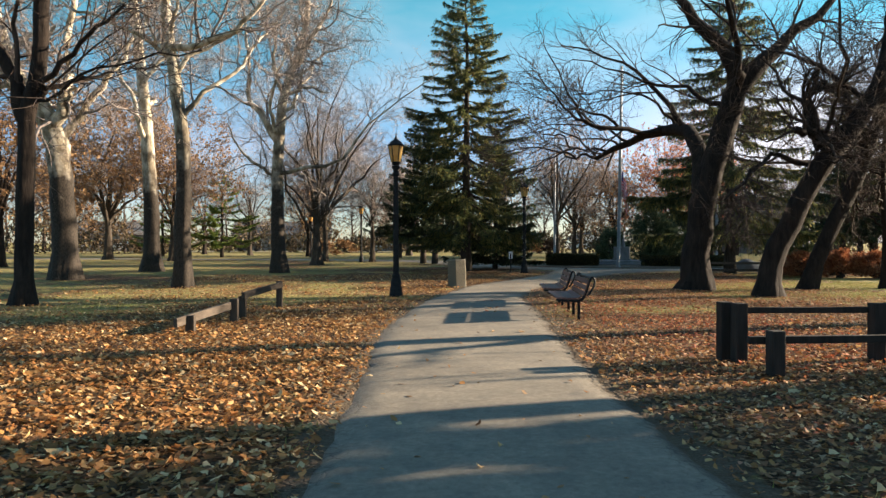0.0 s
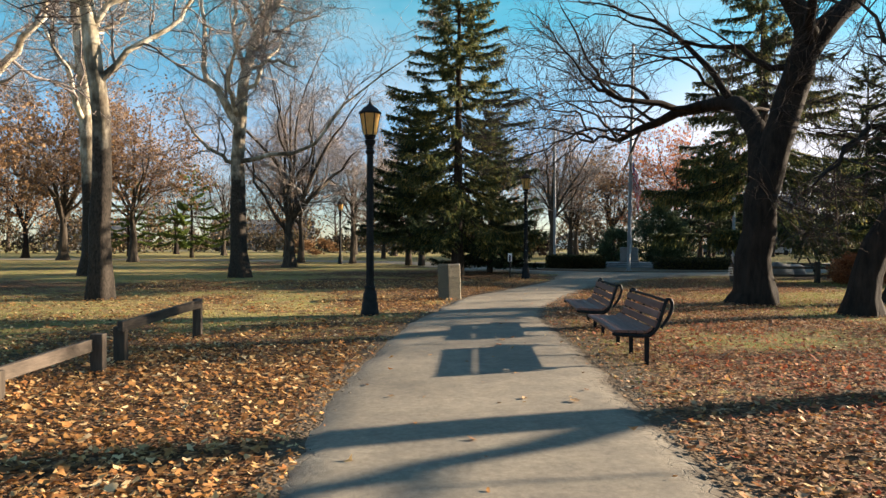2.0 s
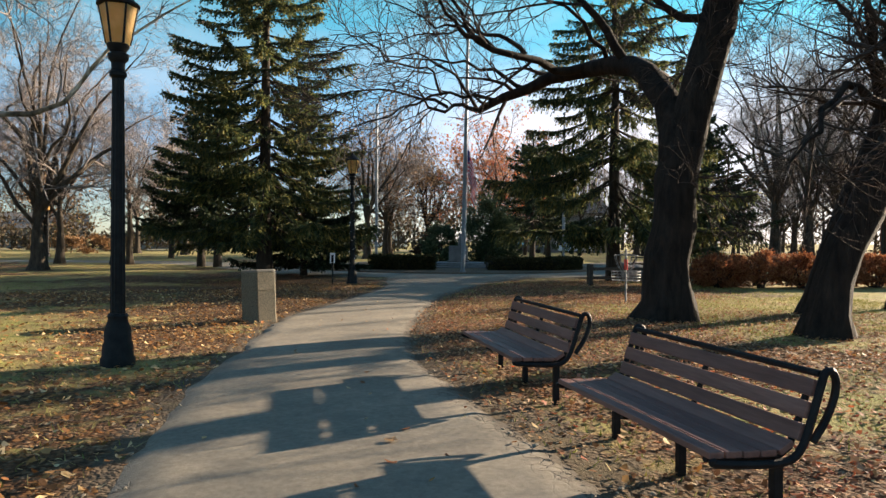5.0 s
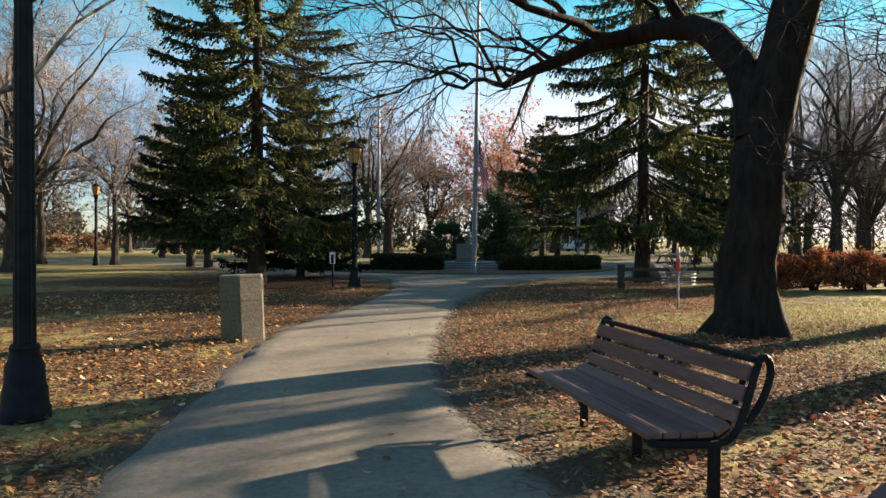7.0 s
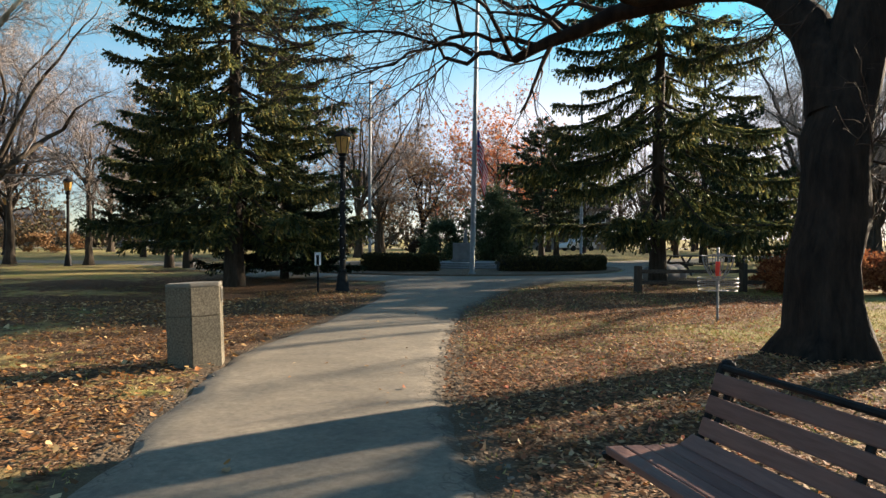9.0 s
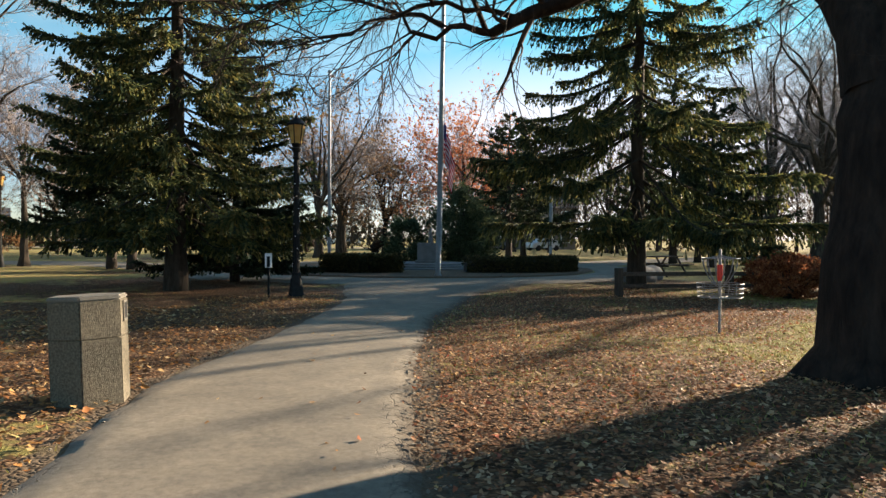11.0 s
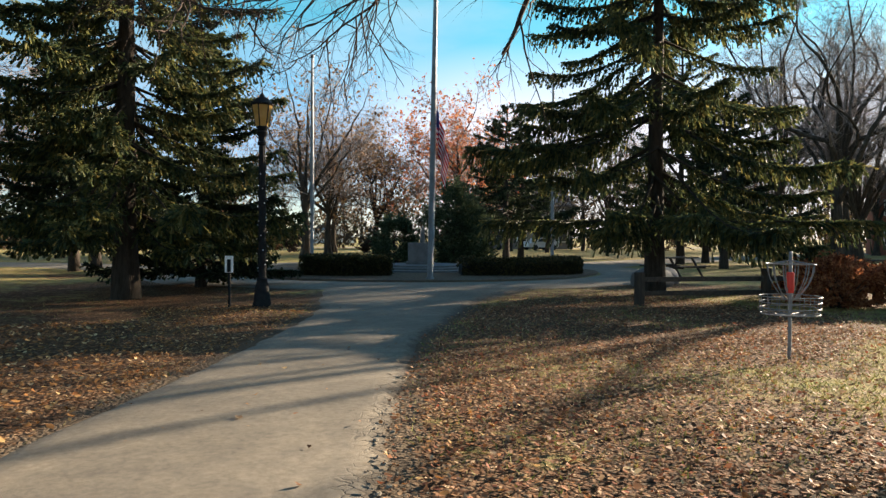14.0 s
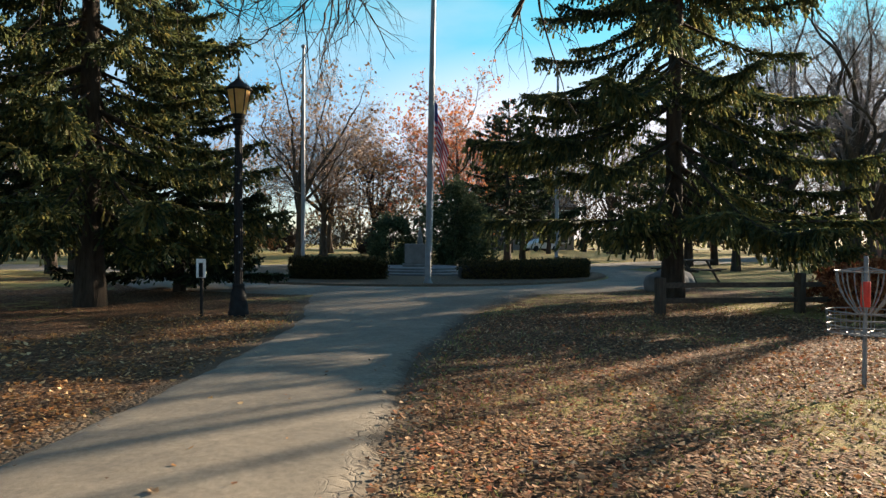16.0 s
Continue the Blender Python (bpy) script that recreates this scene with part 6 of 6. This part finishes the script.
def monument(x, y):
    root = thing("monument", pose(x, y, 0.32, 0, 0, -20), "square grey stone monument block on round steps", "monument")
    bm = bmesh.new()
    box(bm, (0, 0, 0.05), (1.16, 0.95, 0.10), None, 0.02)
    part("plinth", bm, STONE, root)
    bm = bmesh.new()
    box(bm, (0, 0, 0.49), (1.0, 0.8, 0.78), None, 0.025)
    part("block", bm, STONE, root)
    bm = bmesh.new()
    lathe(bm, [(0.10, 0.0), (0.12, 0.06), (0.10, 0.2), (0.075, 0.35), (0.09, 0.44), (0.05, 0.52), (0.045, 0.55), (0.055, 0.60), (0.02, 0.68)], 12)
    st = part("statue", bm, STONE, None, smooth=True)
    st.matrix_world = pose(x + 0.1, y, 1.20)
    tagged(st, "small weathered grey stone figure on the monument", "statue")


monument(12.3, 46.2)


# ---- things beyond the lawn ----
def picnic_table(m, label):
    root = thing("picnic_table", m, label, "table", "picnic tables")
    for k in range(5):
        bm = bmesh.new()
        box(bm, (0, -0.30 + 0.15 * k, 0.74), (1.8, 0.14, 0.04), None, 0.006)
        part("top_plank", bm, POST_WOOD, root)
    for s in (-1, 1):
        for k in range(2):
            bm = bmesh.new()
            box(bm, (0, s * (0.66 + 0.14 * k), 0.44), (1.8, 0.13, 0.04), None, 0.006)
            part("seat_plank", bm, POST_WOOD, root)
        for t in (-1, 1):
            bm = bmesh.new()
            pipe(bm, [(s * 0.65, t * 0.75, -0.02), (s * 0.65, t * 0.25, 0.72)], 0.04, 6)
            part("leg", bm, POST_WOOD, root)
        bm = bmesh.new()
        box(bm, (s * 0.65, 0, 0.40), (0.05, 1.6, 0.08), None, 0.006)
        part("brace", bm, POST_WOOD, root)


picnic_table(pose(19.6, 39.4, 0, 0, 0, 15), "weathered timber picnic table in the shade")
picnic_table(pose(23.5, 35.2, 0, 0, 0, -20), "weathered timber picnic table by the rust-red hedge")


def boulder(x, y, r, seed):
    bm = bmesh.new()
    bmesh.ops.create_icosphere(bm, subdivisions=3, radius=1.0)
    for v in bm.verts:
        n = noise.noise(v.co * 1.3 + Vector((seed, 0, 0)))
        v.co = v.co * (1 + 0.22 * n)
        v.co.x *= r * 1.25
        v.co.y *= r
        v.co.z = v.co.z * r * 0.75 + r * 0.42
    ob = part("boulder", bm, STONE, None, smooth=True)
    ob.matrix_world = pose(x, y, -0.05)
    tagged(ob, "grey rounded boulder half sunk in the lawn", "boulder", "boulders")


boulder(16.2, 36.4, 0.55, 1.0)
boulder(17.6, 37.6, 0.45, 5.0)


def house(m, label, w, d, h, wall, gable=True, roof_h=2.4):
    """A plain house: local front faces -y."""
    root = thing("house", m, label, "house", "houses beyond the park")
    bm = bmesh.new()
    box(bm, (0, 0, h / 2), (w, d, h))
    if gable:
        vs = [bm.verts.new(p) for p in ((-w / 2 + 0.01, -d / 2 + 0.01, h), (w / 2 - 0.01, -d / 2 + 0.01, h), (0, -d / 2 + 0.01, h + roof_h - 0.12), (-w / 2 + 0.01, d / 2 - 0.01, h), (w / 2 - 0.01, d / 2 - 0.01, h), (0, d / 2 - 0.01, h + roof_h - 0.12))]
        bm.faces.new((vs[0], vs[1], vs[2]))
        bm.faces.new((vs[3], vs[5], vs[4]))
    part("wall", bm, wall, root)
    for s in (-1, 1):
        bm = bmesh.new()
        if gable:
            ang = math.degrees(math.atan2(roof_h, w / 2))
            sl = math.hypot(roof_h, w / 2) + 0.5
            box(bm, (s * (w / 4 + 0.12), 0, h + roof_h / 2 - 0.08), (sl, d + 0.8, 0.16), None)
            bmesh.ops.rotate(bm, verts=bm.verts, cent=(s * (w / 4 + 0.12), 0, h + roof_h / 2 - 0.08), matrix=Matrix.Rotation(radians(s * ang), 3, "Y"))
        else:
            ang = math.degrees(math.atan2(roof_h, d / 2))
            sl = math.hypot(roof_h, d / 2) + 0.5
            box(bm, (0, s * (d / 4 + 0.12), h + roof_h / 2 - 0.08), (w + 0.8, sl, 0.16), None)
            bmesh.ops.rotate(bm, verts=bm.verts, cent=(0, s * (d / 4 + 0.12), h + roof_h / 2 - 0.08), matrix=Matrix.Rotation(radians(-s * ang), 3, "X"))
        part("roof", bm, ROOFING, root)
    n = max(2, int(w / 2.6))
    for k in range(n):
        x = -w / 2 + w * (k + 0.5) / n
        if k == n // 2:
            bm = bmesh.new()
            box(bm, (x, -d / 2 - 0.03, 1.05), (1.0, 0.08, 2.1), None, 0.01)
            part("door", bm, POST_WOOD, root)
            continue
        for z in ((1.6,) if h < 4 else (1.6, 4.3)):
            bm = bmesh.new()
            box(bm, (x, -d / 2 - 0.03, z), (1.3, 0.08, 1.5), None, 0.01)
            win = part("window", bm, WHITE_PAINT, root)
            bm = bmesh.new()
            box(bm, (x, -d / 2 - 0.075, z), (1.08, 0.02, 1.28))
            part("pane", bm, GLASS, win)
    bm = bmesh.new()
    box(bm, (w * 0.22, d * 0.1, h + roof_h * 0.8), (0.7, 0.7, 1.8), None, 0.02)
    part("chimney", bm, BRICK, root)
    return root


house(pose(27.0, 190, 0, 0, 0, 8), "white gabled house beyond the trees", 8, 9, 2.5, WHITE_PAINT, True, 1.7)
house(pose(40.0, 185, 0, 0, 0, 8), "white house with twin gables beyond the lawn", 9, 9, 2.5, WHITE_PAINT, True, 1.8)
house(pose(47, 102, 0, 0, 0, -10), "pale grey two-storey house behind the spruces", 11, 9, 5.6, SIDING, False)
house(pose(-62, 138, 0, 0, 0, 20), "cream house across the street", 14, 9, 3.2, SIDING, False)
house(pose(-30, 140, 0, 0, 0, 10), "long pale house across the street", 18, 9, 3.2, SIDING, False)
house(pose(-6, 132, 0, 0, 0, 4), "tan house seen between trunks", 12, 9, 3.3, SIDING, True)
house(pose(72, 60, 0, 0, 0, -50), "red brick building beyond the hedge", 18, 10, 6.0, BRICK, False)
house(pose(84, 30, 0, 0, 0, -75), "red brick house beyond the park's edge", 14, 10, 5.6, BRICK, False)
house(pose(-95, 110, 0, 0, 0, 40), "pale house at the far street", 13, 9, 5.4, SIDING, True)


def parked_car(m, label, paint):
    root = thing("parked_car", m, label, "car", "parked cars")
    bm = bmesh.new()
    prof = [(-2.15, 0.35), (-2.2, 0.62), (-2.1, 0.86), (-1.2, 0.95), (-0.55, 1.40), (0.9, 1.43), (1.75, 0.98), (2.15, 0.90), (2.2, 0.55), (2.1, 0.32)]
    a = [bm.verts.new((x, -0.86, z)) for x, z in prof]
    b = [bm.verts.new((x, 0.86, z)) for x, z in prof]
    for i in range(len(prof)):
        j = (i + 1) % len(prof)
        bm.faces.new((a[i], a[j], b[j], b[i]))
    bm.faces.new(a)
    bm.faces.new(list(reversed(b)))
    bmesh.ops.bevel(bm, geom=list(bm.edges), offset=0.05, segments=2, affect="EDGES")
    part("body", bm, paint, root, smooth=True)
    for s in (-1, 1):
        bm = bmesh.new()
        v = [bm.verts.new((x, s * 0.868, z)) for x, z in ((-1.05, 0.98), (-0.48, 1.34), (0.82, 1.36), (1.5, 1.0))]
        w = [bm.verts.new((p.co.x, s * 0.84, p.co.z)) for p in v]
        bm.faces.new(v)
        bm.faces.new(w)
        for i in range(4):
            bm.faces.new((v[i], v[(i + 1) % 4], w[(i + 1) % 4], w[i]))
        part("side_window", bm, GLASS, root)
        for x in (-1.35, 1.35):
            bm = bmesh.new()
            lathe(bm, [(0.20, -0.11), (0.33, -0.11), (0.33, 0.11), (0.20, 0.11)], 18, pose(x, s * 0.80, 0.33, 90))
            part("wheel", bm, RUBBER, root)
    return root


CAR_WHITE = plain_mat("white_car_paint", (0.62, 0.62, 0.62), (0.72, 0.72, 0.72), 1, 0.25, 0, 0.0, 20, 0.5)
CAR_GREY = plain_mat("grey_car_paint", (0.14, 0.15, 0.16), (0.20, 0.21, 0.22), 1, 0.25, 0.3, 0.0, 20, 0.5)
parked_car(pose(37, 92, 0, 0, 0, 10), "silver-grey car parked beyond the lawn", CAR_GREY)
parked_car(pose(43, 90, 0, 0, 0, 10), "white car parked beyond the lawn", CAR_WHITE)
parked_car(pose(-55, 124, 0, 0, 0, 15), "white car parked on the far street", CAR_WHITE)
parked_car(pose(-32, 121, 0, 0, 0, 10), "dark car parked on the far street", CAR_GREY)
ribbon("road_far", [(-200, 135), (-60, 130), (0, 120), (60, 112), (200, 90)], [(-200, 127), (-60, 122), (0, 112), (60, 104), (200, 82)], 60, 4, 0.0, "asphalt street beyond the park", 0.0, 17.0)


# ---- fallen leaves and grass ----
def scatter_leaves():
    rng = np.random.default_rng(101)
    pts = []
    zones = ((-8, 8, 1.5, 9, 700), (-10, 10, 9, 15, 430), (-11, 2, 15, 24, 260), (2, 13, 15, 27, 700), (-10, 2, 24, 32, 150), (2, 14, 27, 34, 300))
    for x0, x1, y0, y1, dens in zones:
        n = int((x1 - x0) * (y1 - y0) * dens)
        p = np.stack([x0 + (x1 - x0) * rng.random(n), y0 + (y1 - y0) * rng.random(n)], axis=1)
        keep = rng.random(n)
        for (x, y), k in zip(p, keep):
            if on_path(x, y, -0.06):
                r = 0.004
            else:
                r = litter_at(x, y) ** 1.6 * (1 - 0.65 * bare_at(x, y))
                if y < 15:
                    r *= min(1.0, (x1 - abs(x)) / 2.5)
            if k < r:
                pts.append((x, y))
    p = np.array(pts)
    at = np.column_stack([p, 0.002 + 0.022 * rng.random(len(p)) ** 1.8])
    on = np.array([on_path(x, y) for x, y in p])
    at[on, 2] += 0.02
    size = np.where(at[:, 1] < 9, np.where(at[:, 0] > 1, 0.034, 0.040), np.where(at[:, 0] > 2, np.where(at[:, 1] > 18, 0.027, 0.034), 0.038))
    west = np.array([x < 0.5 * (path_left(y) + path_right(y)) for x, y in p])
    away = ((p[:, 0] - 4.8) / 2.0) ** 2 + ((p[:, 1] - 12.8) / 4.8) ** 2
    red = (~west) & (rng.random(len(p)) < 0.55 * np.clip(1.3 - away, 0, 1)) & (p[:, 0] > 3.0)
    gold = (west | (rng.random(len(p)) < np.interp(p[:, 1], [8, 16], [0.6, 0.15]))) & ~red
    for side, mat, words in ((red, RED_LITTER, "fallen russet maple leaves strewn behind the benches"), (gold, GOLD_LITTER, "fallen straw-gold and brown leaves strewn over the lawn"), (~gold & ~red, LITTER, "fallen brown and russet leaves strewn round the benches")):
        close = at[side][:, 1] < 10
        v, f = joined([lobed_leaves(rng, at[side][c], size[side][c], k) for c, k in ((close, 7), (~close, 5))])
        tagged(raw_mesh("fallen_leaves", v, f, mat), words, "leaves", kind="stuff")


def grass_tufts():
    rng = np.random.default_rng(102)
    n = 90000
    more = 70000
    x = np.concatenate([-9 + 22 * rng.random(n * 2 // 3), -14 + 32 * rng.random(n // 3), 4 + 12 * rng.random(more)])
    y = np.concatenate([2 + 18 * rng.random(n * 2 // 3), 18 + 20 * rng.random(n // 3), 19 + 14 * rng.random(more)])
    keep = np.array([(not on_path(a, b, 0.02)) and r > 0.18 + 0.9 * litter_at(a, b) for a, b, r in zip(x, y, rng.random(len(x)))])
    x, y = x[keep], y[keep]
    m = len(x)
    a = rng.random(m) * 2 * np.pi
    h = 0.012 + 0.022 * rng.random(m)
    w = 0.005 + 0.005 * rng.random(m)
    base = np.stack([x, y, np.full(m, -0.03)], axis=1)
    side = np.stack([np.cos(a), np.sin(a), np.zeros(m)], axis=1)
    lean = np.stack([rng.normal(size=m) * 0.04, rng.normal(size=m) * 0.04, h + 0.03], axis=1)
    v = np.stack([base - side * w[:, None], base + side * w[:, None], base + lean], axis=1).reshape(-1, 3)
    f = np.arange(3 * m).reshape(-1, 3)
    tagged(raw_mesh("grass_blades", v, f, GRASS), "short dry and green grass blades among the leaves", "grass", kind="stuff")


scatter_leaves()
grass_tufts()


# ---- crumbled asphalt along the path's worn edge ----
def asphalt_chunks():
    rng = random.Random(501)
    path = bpy.data.objects["path_main"]
    shapes = []
    for s in range(6):
        bm = bmesh.new()
        bmesh.ops.create_icosphere(bm, subdivisions=1, radius=1.0)
        for v in bm.verts:
            v.co *= 0.75 + 0.5 * rng.random()
            v.co.z *= 0.45
        me = bpy.data.meshes.new("asphalt_chunk")
        bm.to_mesh(me)
        bm.free()
        me.materials.append(ASPHALT)
        shapes.append(me)
    for k in range(280):
        y = 9.0 + 17.5 * rng.random()
        if rng.random() < 0.78:
            x = path_right(y) + rng.gauss(-0.02, 0.10)
        else:
            x = path_left(y) + rng.gauss(0.03, 0.07)
        r = 0.007 + 0.018 * rng.random() ** 2.2
        ob = bpy.data.objects.new("asphalt_chunk", shapes[k % 6])
        scene.collection.objects.link(ob)
        ob.parent = path
        ob.matrix_world = pose(x, y, 0.010, rng.uniform(-15, 15), rng.uniform(-15, 15), rng.random() * 360) @ Matrix.Diagonal((r * (1 + 0.6 * rng.random()), r, r, 1))


asphalt_chunks()


# ---- curled leaves lying on the path ----
def curled_leaf(x, y, size, turn, seed):
    rng = random.Random(seed)
    bm = bmesh.new()
    rim = []
    n = 15
    mid = bm.verts.new((0, 0, 0.004))
    for k in range(n):
        a = 2 * math.pi * k / n
        lobe = 0.62 + 0.38 * abs(math.cos(2.5 * a)) + 0.08 * rng.random()
        px, py = size * lobe * math.cos(a), size * 0.8 * lobe * math.sin(a)
        rim.append(bm.verts.new((px, py * 0.8, 0.006 + 9.0 * py * py + 2.0 * px * px + 0.006 * rng.random())))
    for k in range(n):
        bm.faces.new((mid, rim[k], rim[(k + 1) % n]))
    ob = part("curled_leaf", bm, LITTER, None)
    ob.matrix_world = pose(x, y, 0.018, 0, 0, turn)
    tagged(ob, "dry curled brown leaf lying on the asphalt path", "leaf", "leaves on the path")


PATH_LEAVES = ((-0.30, 11.48), (0.95, 11.36), (1.39, 11.24), (2.51, 22.58), (0.97, 19.44), (1.2, 15.3), (0.1, 13.9), (2.9, 24.6))
for n, (x, y) in enumerate(PATH_LEAVES):
    curled_leaf(x, y, 0.036 + 0.012 * (n % 3), 67 * n, 600 + n)
